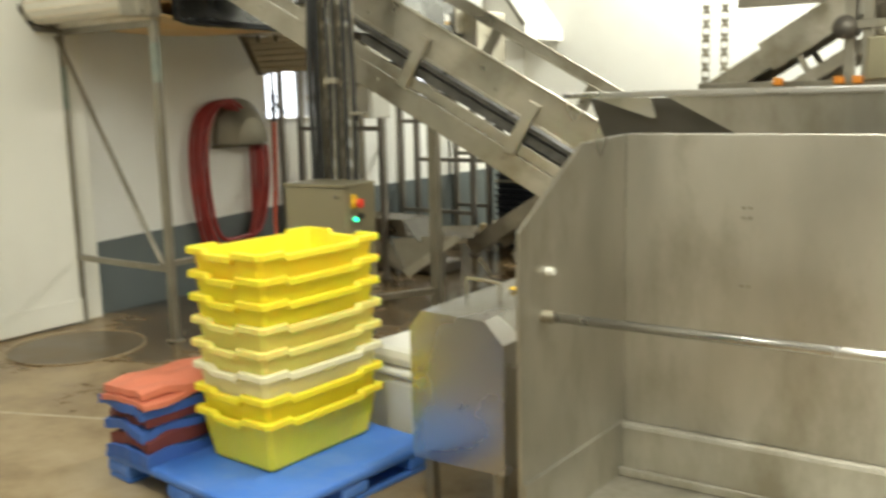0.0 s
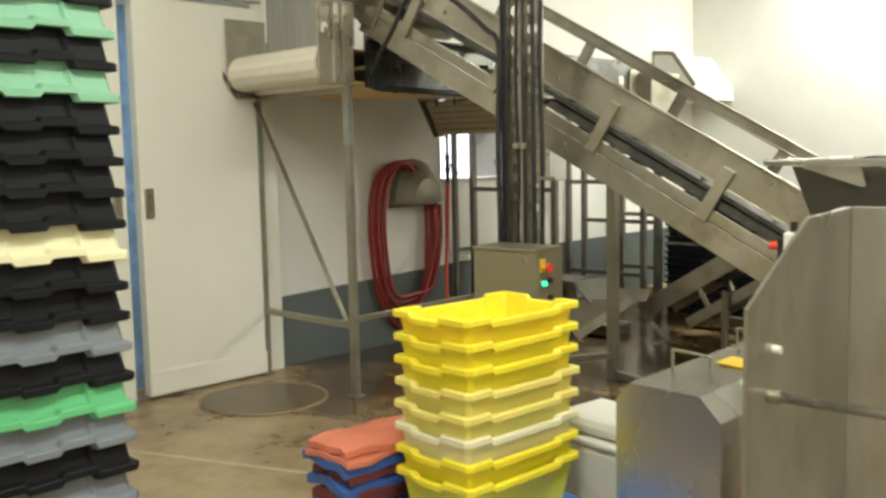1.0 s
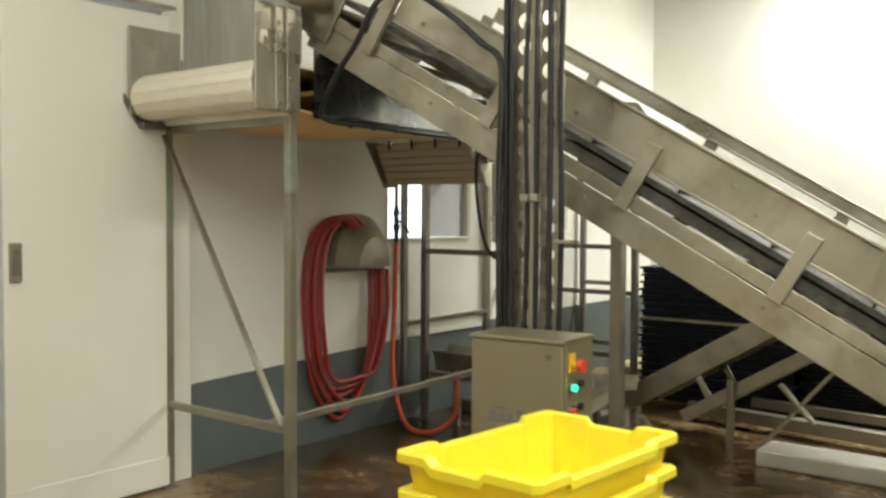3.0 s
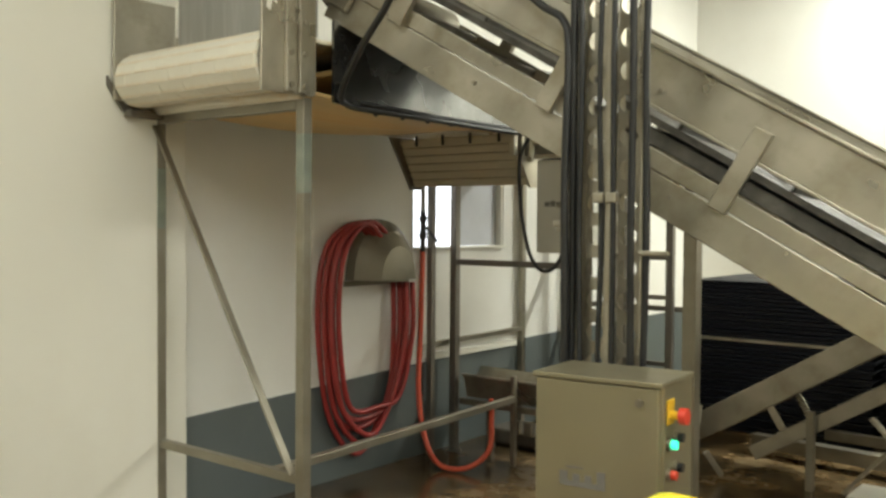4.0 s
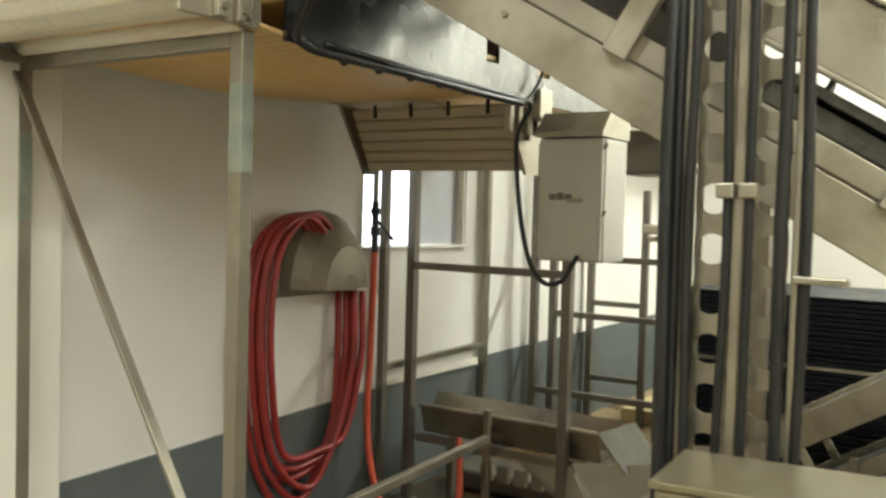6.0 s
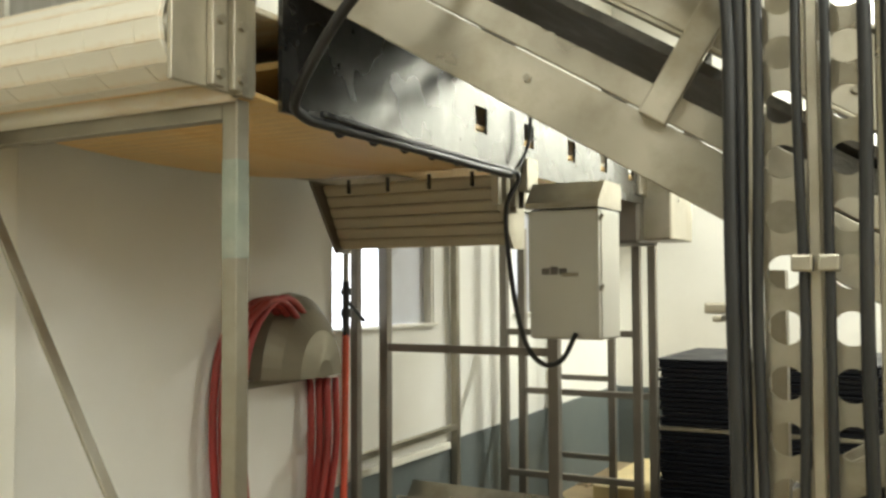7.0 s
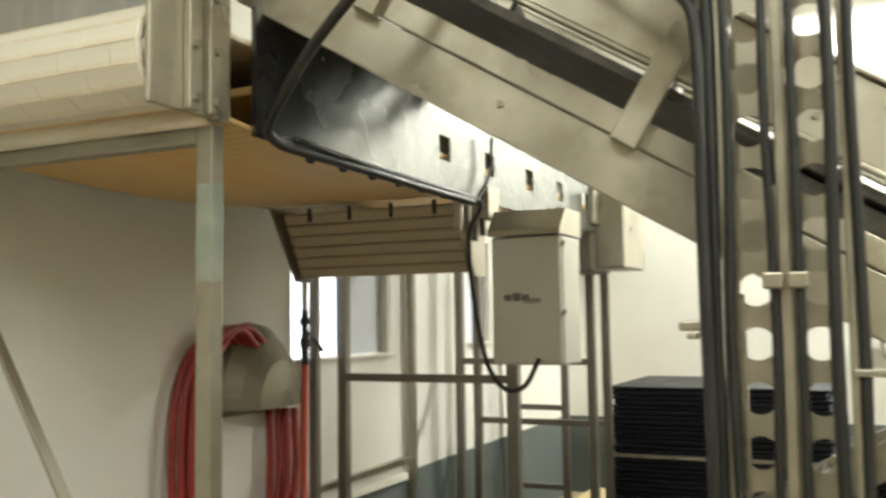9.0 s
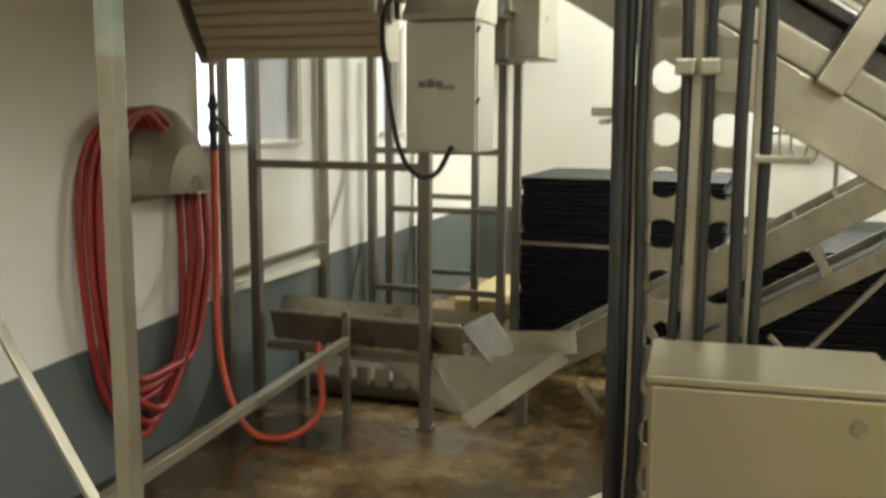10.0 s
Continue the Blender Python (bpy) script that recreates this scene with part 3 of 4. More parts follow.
# ---------------------------------------------------------------- inclined conveyor
SL = math.degrees(math.atan(0.591))
INC = Matrix.Translation((-2.463, 5.10, 1.141)) @ pose(0, 0, 0, 0, 0, 12) @ pose(0, 0, 0, 0, SL, 0)
inc = thing("inclined_conveyor", "long inclined steel conveyor with dark mesh belt", "conveyor", INC)
U0, U1, WID = -2.05, 1.75, 0.90
for y0, nm, gap in ((0.0, "near", 0.30), (WID - 0.012, "far", 0.487)):
    p = part("lower_side_plate", box((U0, y0, 0.0 if nm == "near" else 0.11), (U1, y0 + 0.012, 0.118 if nm == "near" else 0.13), 0.003), STEEL, inc, world=False)
    part("edge_strip", box((U0, y0 - 0.003, 0.122 if nm == "near" else 0.131), (U1, y0 + 0.015, 0.18), 0.003), STEEL, p, world=False)
    q = part("upper_side_plate", box((U0 + 0.35, y0, gap), (U1, y0 + 0.012, gap + 0.156 if nm == "near" else 0.535), 0.003), STEEL, inc, world=False)
    part("top_flange", box((U0 + 0.35, y0 - 0.012, 0.4565 if nm == "near" else 0.5355), (U1, y0 + 0.024, 0.470 if nm == "near" else 0.547), 0.004), STEEL, q, world=False)
    part("lower_flange", box((U0 + 0.35, y0 - 0.006, gap - 0.012), (U1, y0 + 0.018, gap - 0.0005), 0.003), STEEL, q, world=False)
    for k in range(6):
        u = -1.735 + 0.667 * k
        yy = y0 - 0.036 if nm == "near" else y0 + 0.013
        part("brace", box((u - 0.031, yy, 0.11), (u + 0.031, yy + 0.034, 0.39 if nm == "near" else 0.48), 0.004), STEEL, inc, world=False)
part("mesh_belt", box((U0 + 0.05, 0.014, 0.245), (U1, WID - 0.014, 0.268), 0.002), MESHBELT, inc, "dark metal mesh belt", world=False)
part("return_belt", box((-0.75, 0.03, 0.185), (U1, WID - 0.03, 0.232), 0.004), MESHBELT, inc, world=False)
for k in range(11):
    part("cross_bar", box((-1.9 + 0.333 * k, 0.016, 0.14), (-1.87 + 0.333 * k, WID - 0.016, 0.17), 0.004), DARKTUBE, inc, world=False)
for k in range(9):
    part("belt_flight", box((-1.85 + 0.4 * k, 0.04, 0.268), (-1.838 + 0.4 * k, WID - 0.04, 0.30), 0.002), MESHBELT, inc, world=False)
part("head_roller", add_rod(bmesh.new(), (U0, 0.02, 0.12), (U0, WID - 0.02, 0.12), 0.09, 24), TUBE, inc, world=False, smooth=True)
part("head_guard", box((U0 - 0.10, -0.02, 0.05), (U0 + 0.10, 0.0, 0.34), 0.01), STEEL, inc, "bolted steel head guard", world=False)
part("motor", add_rod(bmesh.new(), (U0 - 0.02, -0.22, 0.22), (U0 - 0.02, -0.02, 0.22), 0.07, 20), STEEL, inc, world=False, smooth=True)
for u in (-1.55, -0.75, 0.05, 0.6, 1.1):
    part("bolt", add_rod(bmesh.new(), (u, -0.008, 0.345), (u, 0.0, 0.345), 0.009, 8), TUBE, inc, world=False)
    part("bolt", add_rod(bmesh.new(), (u + 0.2, -0.008, 0.07), (u + 0.2, 0.0, 0.07), 0.008, 8), TUBE, inc, world=False)
part("leg", bar((-3.228, 5.955, 0), (-3.228, 5.955, 1.48), 0.06), TUBE, inc)
part("floor_rail", bar((-3.18, 5.95, 0.03), (-2.2, 5.62, 0.03), 0.05), TUBE, inc)
part("floor_rail", bar((-3.22, 5.97, 0.15), (-3.6, 5.3, 0.15), 0.04), TUBE, inc)


# ---------------------------------------------------------------- cable column
def perforated(w, pitch, count, r, t):
    """An upright strip with a row of round holes, in x and z, t thick."""
    bm = bmesh.new()
    seg = 16
    for k in range(count):
        zc = pitch * (k + 0.5)
        rings = []
        for y in (0, t):
            inner, outer = [], []
            for i in range(seg):
                a = 2 * math.pi * (i + 0.5) / seg
                ca, sa = math.cos(a), math.sin(a)
                f = min((w / 2) / max(abs(ca), 1e-6), (pitch / 2) / max(abs(sa), 1e-6))
                inner.append(bm.verts.new((r * ca, y, zc + r * sa)))
                outer.append(bm.verts.new((f * ca, y, zc + f * sa)))
            rings.append((inner, outer))
        for i in range(seg):
            j = (i + 1) % seg
            (fi, fo), (bi, bo) = rings
            bm.faces.new((fi[i], fi[j], fo[j], fo[i]))
            bm.faces.new((bi[i], bo[i], bo[j], bi[j]))
            bm.faces.new((fi[i], bi[i], bi[j], fi[j]))
            if fo[i].co.z == fo[j].co.z and 0 < k < count - 1:
                continue
            bm.faces.new((fo[i], fo[j], bo[j], bo[i]))
    bmesh.ops.remove_doubles(bm, verts=bm.verts[:], dist=1e-5)
    return bm


col = thing("cable_column", "tall perforated steel column carrying thick black cables", "column", Matrix.Translation((-3.0, 4.86, 0)))
for x in (-3.062, -2.952):
    bm = perforated(0.072, 0.10, 38, 0.031, 0.004)
    bmesh.ops.transform(bm, matrix=Matrix.Translation((x, 4.86, 0.01)), verts=bm.verts[:])
    strip = part("perforated_strip", bm, STEEL, col)
    part("flange", box((x - 0.036, 4.8645, 0.01), (x - 0.033, 4.90, 3.85)), STEEL, strip)
part("channel", box((-3.018, 4.83, 0.01), (-2.994, 4.87, 3.85), 0.004), STEEL, col)
part("edge_channel", box((-3.118, 4.835, 0.01), (-3.104, 4.875, 3.85), 0.003), STEEL, col)
part("edge_channel", box((-2.905, 4.835, 0.01), (-2.892, 4.875, 3.85), 0.003), STEEL, col)
part("base_plate", box((-3.16, 4.77, 0), (-2.86, 4.97, 0.01), 0.003), STEEL, col)
for x, y, r in ((-3.130, 4.835, 0.012), (-3.100, 4.828, 0.010), (-3.028, 4.825, 0.009), (-2.982, 4.82, 0.009), (-2.922, 4.825, 0.012), (-2.883, 4.84, 0.011)):
    part("cable", sweep([(x + 0.004 * math.sin(3.1 * k + 40 * x), y + 0.003 * math.cos(2.3 * k), 0.02 + 0.45 * k) for k in range(9)], r, 10, 5), RUBBER, col, "black sheathed cable", smooth=True)
for z in (1.46, 2.35):
    for x in (-3.026, -2.982):
        part("clip", box((x - 0.018, 4.803, z), (x + 0.018, 4.83, z + 0.03), 0.004), STEEL, col)
part("cable_clamp", box((-3.20, 4.83, 1.385), (-3.15, 4.85, 1.405), 0.004), STEEL, col)
part("cable_clamp", box((-3.185, 4.825, 1.37), (-3.165, 4.86, 1.382), 0.003), STEEL, col)
part("side_arm", bar((-2.90, 4.83, 1.31), (-2.80, 4.83, 1.31), 0.014), STEEL, col)

col.location += Vector((0.03, -0.07, 0))

# cable that runs from the column up the incline and down to the belt conveyor
single("power_cable", sweep([(-3.11, 4.74, 0.3), (-3.11, 4.74, 1.0), (-3.115, 4.74, 1.5), (-3.118, 4.76, 1.90), (-3.145, 4.77, 2.01), (-3.23, 4.78, 2.07), (-3.39, 4.78, 2.20), (-3.52, 4.70, 2.30), (-3.59, 4.65, 2.31),
                             (-3.66, 4.61, 2.24), (-3.75, 4.60, 2.10), (-3.92, 4.65, 1.98), (-4.07, 4.71, 1.85), (-4.10, 4.78, 1.815), (-4.10, 4.9, 1.808), (-4.10, 5.2, 1.806), (-4.10, 5.7, 1.80), (-4.10, 5.95, 1.80)], 0.013, 10, 8), RUBBER,
       "thick black power cable looped over the conveyor", "cable", smooth=True)
for k in range(7):
    single("cable_tie", rod((-4.118, 4.95 + 0.16 * k, 1.806), (-4.118, 4.955 + 0.16 * k, 1.806), 0.017, 10), RUBBER, "black cable tie round the cables on the side plate", "cable tie", "cable ties")
single("motor_cable", sweep([(-4.09, 4.84, 1.83), (-4.10, 5.3, 1.82), (-4.10, 5.90, 1.815), (-4.09, 6.0, 1.79), (-4.13, 5.98, 1.68), (-4.10, 5.95, 1.45), (-4.06, 5.96, 1.24), (-4.0, 5.97, 1.15), (-3.93, 5.98, 1.16), (-3.89, 6.02, 1.25)], 0.009, 8, 8), RUBBER,
       "thin black cable hanging in a loop", "cable", smooth=True)
single("control_cable", sweep([(-4.095, 5.95, 1.80), (-4.09, 6.02, 1.85), (-4.085, 6.08, 1.93), (-4.08, 6.09, 2.05)], 0.007, 8, 6), RUBBER, "thin black control cable on the side plate", "cable", smooth=True)

for ob in bpy.data.objects:
    if ob.name.startswith(("power_cable", "cable_tie", "motor_cable", "control_cable")):
        ob.location.z += RISE

# control cabinet on a post
CAB = Matrix.Translation((-3.0, 4.405, 0)) @ pose(0, 0, 0, 0, 0, 5)
cab = thing("control_cabinet", "dull steel control cabinet with push buttons on its side", "cabinet", CAB)
CW, CD, Z0, Z1 = 0.366, 0.24, 0.46, 0.985
part("body", box((0, 0.022, Z0), (CW, CD, Z1), 0.006), CABINET, cab, world=False)
door = part("door", box((0.004, 0, Z0 + 0.004), (CW - 0.004, 0.020, Z1 - 0.012), 0.006), CABINET, cab, world=False)
part("rain_lip", box((-0.004, -0.006, Z1 - 0.010), (CW + 0.004, CD, Z1 + 0.004), 0.003), CABINET, cab, world=False)
part("lock", add_rod(bmesh.new(), (CW - 0.058, -0.008, 0.932), (CW - 0.058, 0.0, 0.932), 0.011, 14), TUBE, door, world=False)
for k, (x0, x1, z0, z1) in enumerate(((0.08, 0.215, 0.685, 0.70), (0.08, 0.105, 0.70, 0.725), (0.12, 0.14, 0.70, 0.72), (0.155, 0.175, 0.70, 0.72), (0.19, 0.215, 0.70, 0.735), (0.10, 0.15, 0.735, 0.74))):
    part("maker_mark", box((x0, -0.0015, z0), (x1, 0.0, z1)), GREYPRINT, door, world=False)
part("stand_post", box((CW / 2 - 0.03, CD / 2 - 0.03, 0.012), (CW / 2 + 0.03, CD / 2 + 0.03, Z0), 0.004), TUBE, cab, world=False)
part("stand_foot", box((CW / 2 - 0.1, CD / 2 - 0.1, 0), (CW / 2 + 0.1, CD / 2 + 0.1, 0.012), 0.004), TUBE, cab, world=False)
part("button_plate", box((CW + 0.001, 0.035, 0.875), (CW + 0.006, 0.085, 0.94), 0.002), YELP, cab, "yellow emergency stop plate", world=False)
es = part("emergency_stop", add_rod(bmesh.new(), (CW + 0.006, 0.058, 0.90), (CW + 0.03, 0.058, 0.90), 0.012, 16), YELP, cab, world=False)
part("mushroom_head", add_rod(bmesh.new(), (CW + 0.03, 0.058, 0.90), (CW + 0.05, 0.058, 0.90), 0.022, 20), REDP, es, "red mushroom push button", world=False)
for yy, zz, mat, nm in ((0.05, 0.825, GREENLED, "start_button"), (0.10, 0.835, RUBBER, "selector"), (0.05, 0.745, REDP, "stop_button"), (0.10, 0.755, RUBBER, "selector")):
    b = part(nm, add_rod(bmesh.new(), (CW + 0.001, yy, zz), (CW + 0.012, yy, zz), 0.017, 18), TUBE, cab, world=False)
    part("cap", add_rod(bmesh.new(), (CW + 0.012, yy, zz), (CW + 0.026, yy, zz), 0.012, 16), mat, b, "lit green cap" if mat is GREENLED else "", world=False)

# motor enclosure hanging from the conveyor
enc = thing("switch_box", "pale hanging switch box with a sloped rain hood", "electrical box", Matrix.Translation((-3.96, 6.05, 1.25)))
part("body", box((-4.07, 6.06, 1.25), (-3.81, 6.26, 1.70), 0.006), ENCLOSURE, enc)
door = part("door", box((-4.067, 6.036, 1.255), (-3.813, 6.058, 1.70), 0.005), ENCLOSURE, enc)
part("rain_hood", prism([(6.02, 1.705), (6.02, 1.725), (6.09, 1.80), (6.27, 1.80), (6.27, 1.705)], -4.075, -3.807, Matrix(((0, 1, 0, 0), (1, 0, 0, 0), (0, 0, 1, 0), (0, 0, 0, 1)))), STEEL, enc)
part("latch", box((-3.945, 6.026, 1.468), (-3.885, 6.0355, 1.482), 0.003), TUBE, door)
for k in range(3):
    part("print_mark", box((-4.02 + 0.032 * k, 6.034, 1.475), (-3.992 + 0.032 * k, 6.0355, 1.497 + 0.006 * (k % 2))), GREYPRINT, door)
part("hanger", box((-4.14, 6.10, 1.78), (-4.10, 6.2, 1.90), 0.003), STEEL, enc)
for z in (1.42, 1.66):
    part("hinge", rod((-3.812, 6.05, z), (-3.802, 6.05, z + 0.02), 0.006, 8), TUBE, enc)

# ---------------------------------------------------------------- wash hose on its wall guide
guide = thing("hose_guide", "half-round metal hose guide fixed to the wall", "hose holder", Matrix.Translation((-5.1, 6.1, 1.06)))
bm = bmesh.new()
rows = []
for k, (x, r) in enumerate(((WX + 0.002, 0.255), (WX + 0.06, 0.245), (WX + 0.12, 0.20), (WX + 0.17, 0.14), (WX + 0.19, 0.05))):
    rows.append([bm.verts.new((x, 6.10 + r * math.cos(a), 1.075 + r * 1.33 * math.sin(a))) for a in (math.pi * i / 20 for i in range(21))])
for a, b in zip(rows, rows[1:]):
    for i in range(20):
        bm.faces.new((a[i], a[i + 1], b[i + 1], b[i]))
bm.faces.new([r[0] for r in rows] + [r[-1] for r in rows[::-1]])
bm.faces.new(rows[-1])
bm.faces.new(rows[0][::-1])
bmesh.ops.recalc_face_normals(bm, faces=bm.faces[:])
part("shell", bm, DOME, guide, smooth=False)
part("wall_plate", box((WX + 0.001, 5.83, 1.04), (WX + 0.008, 6.37, 1.07), 0.002), DOME, guide)
coil = thing("wash_hose", "coiled red wash hose hanging from a wall guide", "hose", Matrix.Translation((-5.08, 6.0, 0.1)))
random.seed(4)
for k in range(6):
    x = WX + 0.045 + 0.026 * (k % 3)
    w, low = 0.03 * (k % 3), 0.12 + 0.05 * k
    yl, yr = 5.59 + 0.020 * k, 6.20 + 0.021 * k
    part("hose_turn", sweep([(x, yr - 0.01, 1.05), (x + 0.01, yr - 0.02, 0.75), (x, yr - 0.05 - w, 0.42), (x, (yl + yr) / 2 + 0.02, low), (x, yl + 0.10, 0.34 + w), (x + 0.01, yl + 0.01, 0.75),
                             (x, yl + 0.02, 1.08), (x, yl + 0.08, 1.27), (x + 0.01, yl + 0.20, 1.365 + 0.004 * k), (x + 0.01, yl + 0.31, 1.375), (x + 0.01, yl + 0.42, 1.28)], 0.0155, 10, 6), HOSE, coil, smooth=True)
part("hose_drop", sweep([(WX + 0.06, 6.43, 1.23), (WX + 0.07, 6.41, 1.0), (WX + 0.08, 6.39, 0.75), (WX + 0.12, 6.33, 0.40), (WX + 0.2, 6.30, 0.15), (-4.86, 6.28, 0.03), (-4.70, 6.32, 0.03), (-4.62, 6.42, 0.12), (-4.66, 6.50, 0.28), (-4.70, 6.55, 0.38)], 0.0155, 10, 8), HOSEBRIGHT, coil, "loose hose end on the floor", smooth=True)
valve = thing("hose_valve", "dark hose valve and fitting on the wall", "valve", Matrix.Translation((WX, 6.5, 1.3)))
part("valve_body", rod((WX + 0.06, 6.43, 1.22), (WX + 0.06, 6.43, 1.46), 0.016, 14), RUBBER, valve)
part("supply_pipe", rod((WX + 0.06, 6.43, 1.46), (WX + 0.06, 6.43, 1.80), 0.013, 12), TUBE, valve)
part("lever", bar((WX + 0.05, 6.43, 1.39), (WX + 0.10, 6.52, 1.28), 0.014), RUBBER, valve)
part("collar", rod((WX + 0.06, 6.43, 1.30), (WX + 0.06, 6.43, 1.34), 0.023, 14), RUBBER, valve)
part("collar", rod((WX + 0.06, 6.43, 1.40), (WX + 0.06, 6.43, 1.43), 0.023, 14), RUBBER, valve)


# ---------------------------------------------------------------- nesting crates
def crate_mesh(name, L=0.60, W=0.40, H=0.20, recess=0.012, plain=False):
    """A tapered nesting crate, rim up: dipped rim, corner posts and recessed sides; long side along y."""
    bm = bmesh.new()
    taper, wall, lip = 0.028, 0.006, 0.018

    prof_long = ((0.0, 0, 0), (0.03, 0, 0), (0.22, 0, 0), (0.24, 0.022, 1), (0.40, 0.022, 1), (0.42, 0.008, 1), (0.58, 0.008, 1), (0.60, 0.022, 1), (0.76, 0.022, 1), (0.78, 0, 0), (0.97, 0, 0))
    prof_short = ((0.0, 0, 0), (0.04, 0, 0), (0.28, 0, 0), (0.31, 0.026, 1), (0.69, 0.026, 1), (0.72, 0, 0), (0.96, 0, 0))
    if plain:
        prof_long = ((0.0, 0, 0), (0.03, 0, 0), (0.19, 0, 0), (0.205, 0.014, 1), (0.795, 0.014, 1), (0.81, 0, 0), (0.97, 0, 0))
        prof_short = ((0.0, 0, 0), (0.04, 0, 0), (0.24, 0, 0), (0.29, 0.017, 1), (0.62, 0.017, 1), (0.66, 0, 0), (0.96, 0, 0))
    hw, hl = W / 2, L / 2
    loop = []
    for (x0, y0), (x1, y1), prof in (((hw, -hl), (hw, hl), prof_long), ((hw, hl), (-hw, hl), prof_short), ((-hw, hl), (-hw, -hl), prof_long), ((-hw, -hl), (hw, -hl), prof_short)):
        nx, ny = (1 if x0 == x1 and x0 > 0 else -1 if x0 == x1 else 0), (1 if y0 == y1 and y0 > 0 else -1 if y0 == y1 else 0)
        for f, d, c in prof:
            x, y = x0 + (x1 - x0) * f, y0 + (y1 - y0) * f
            if f == 0.0:
                x, y = x - 0.008 * (1 if x > 0 else -1), y - 0.008 * (1 if y > 0 else -1)
            loop.append((x, y, nx, ny, d, c))

    def ring(inset, z, dip=0.0, rec=0.0):
        vs = []
        for x, y, nx, ny, d, c in loop:
            k = inset + rec * c
            fx, fy = (hw - inset) / hw, (hl - inset) / hl
            vs.append(bm.verts.new((x * fx - nx * rec * c, y * fy - ny * rec * c, z - d * dip)))
        return vs

    rings = [ring(lip + taper + 0.012, 0.0), ring(lip + taper, 0.012, 0, recess), ring(lip + 0.002, H - 0.030, 1, recess), ring(0.004, H - 0.026, 1), ring(0.0, H - 0.022, 1), ring(0.0, H - 0.003, 1), ring(0.004, H, 1),
             ring(lip + 0.004, H, 1), ring(lip + 0.008, H - 0.004, 1), ring(lip + taper + wall, 0.02)]
    n = len(loop)
    whole = {"body": (rings[0], rings[1], rings[2], rings[8], rings[9]), "rim": (rings[2], rings[3], rings[4], rings[5], rings[6], rings[7], rings[8])}
    out = {}
    for key, chain in whole.items():
        sub = bmesh.new()
        rows = [[sub.verts.new(v.co) for v in r] for r in chain]
        for k, (a, b) in enumerate(zip(rows, rows[1:])):
            if key == "body" and k == 2:
                continue
            for i in range(n):
                j = (i + 1) % n
                sub.faces.new((a[i], a[j], b[j], b[i]))
        if key == "body":
            sub.faces.new(rows[0][::-1])
            sub.faces.new(rows[-1])
        me = bpy.data.meshes.new(key)
        sub.to_mesh(me)
        sub.free()
        out[key] = me
    bm.free()
    return out


def crate_stack(at, angle, colors, step, upside, label, group, first_z, jitter=0.004, plain=False, high=0.20):
    base = crate_mesh("crate", H=high, recess=0.003 if plain else 0.012, plain=plain)
    meshes = {}
    for k, mat in enumerate(colors):
        if mat.name not in meshes:
            meshes[mat.name] = {key: me.copy() for key, me in base.items()}
            for me in meshes[mat.name].values():
                me.materials.append(mat)
        z = first_z + step * k
        m = Matrix.Translation((at[0] + random.uniform(-jitter, jitter), at[1] + random.uniform(-jitter, jitter), z)) @ pose(0, 0, 0, 0, 0, angle + random.uniform(-1, 1))
        if upside:
            m = m @ Matrix.Translation((0, 0, high)) @ pose(0, 0, 0, 180, 0, 0)
        ob = thing("crate", label.replace("COLOUR", mat.name.split("_plastic")[0].replace("_", " ")), "crate", m, group)
        for key in ("body", "rim"):
            new(key, meshes[mat.name][key]).parent = ob


random.seed(7)
crate_stack((-2.185, 3.592), -2.5, [YELLOW, YELLOW, CREAM, PALE, PALE, YELLOW, YELLOW, YELLOW], 0.083, False, "COLOUR plastic nesting crate in an upright stack", "stacked yellow crates", 0.107, plain=True, high=0.196)
seq = [BLACK, BLACK, BLACK, GREY, BLACK, GREY, BRIGHTGREEN, BLACK, GREY, BLACK, BLACK, CREAM, BLACK, BLACK, BLACK, BLACK, GREEN, BLACK, GREEN, BLACK, BLACK]
crate_stack((-2.775, 2.105), 2, seq, 0.094, True, "COLOUR plastic crate stacked upside down", "stacked black crates", 0.107)


def pallet(at, angle, sx, sy, mat):
    p = thing("plastic_pallet", "blue plastic pallet with open sides", "pallet", Matrix.Translation((*at, 0)) @ pose(0, 0, 0, 0, 0, angle))
    part("deck", box((-sx / 2, -sy / 2, 0.073), (sx / 2, sy / 2, 0.106), 0.012), mat, p, world=False)
    for i in range(3):
        for j in range(3):
            x, y = (i - 1) * (sx / 2 - 0.08), (j - 1) * (sy / 2 - 0.07)
            part("block", box((x - 0.075, y - 0.065, 0.022), (x + 0.075, y + 0.065, 0.0725), 0.012), mat, p, world=False)
    for i in range(3):
        x = (i - 1) * (sx / 2 - 0.08)
        part("runner", box((x - 0.07, -sy / 2 + 0.01, 0), (x + 0.07, sy / 2 - 0.01, 0.0215), 0.006), mat, p, world=False)
    return p


pallet((-2.26, 3.53), -5, 0.94, 0.82, BLUE)
pallet((-2.82, 2.10), 2, 0.62, 0.80, BLUE)


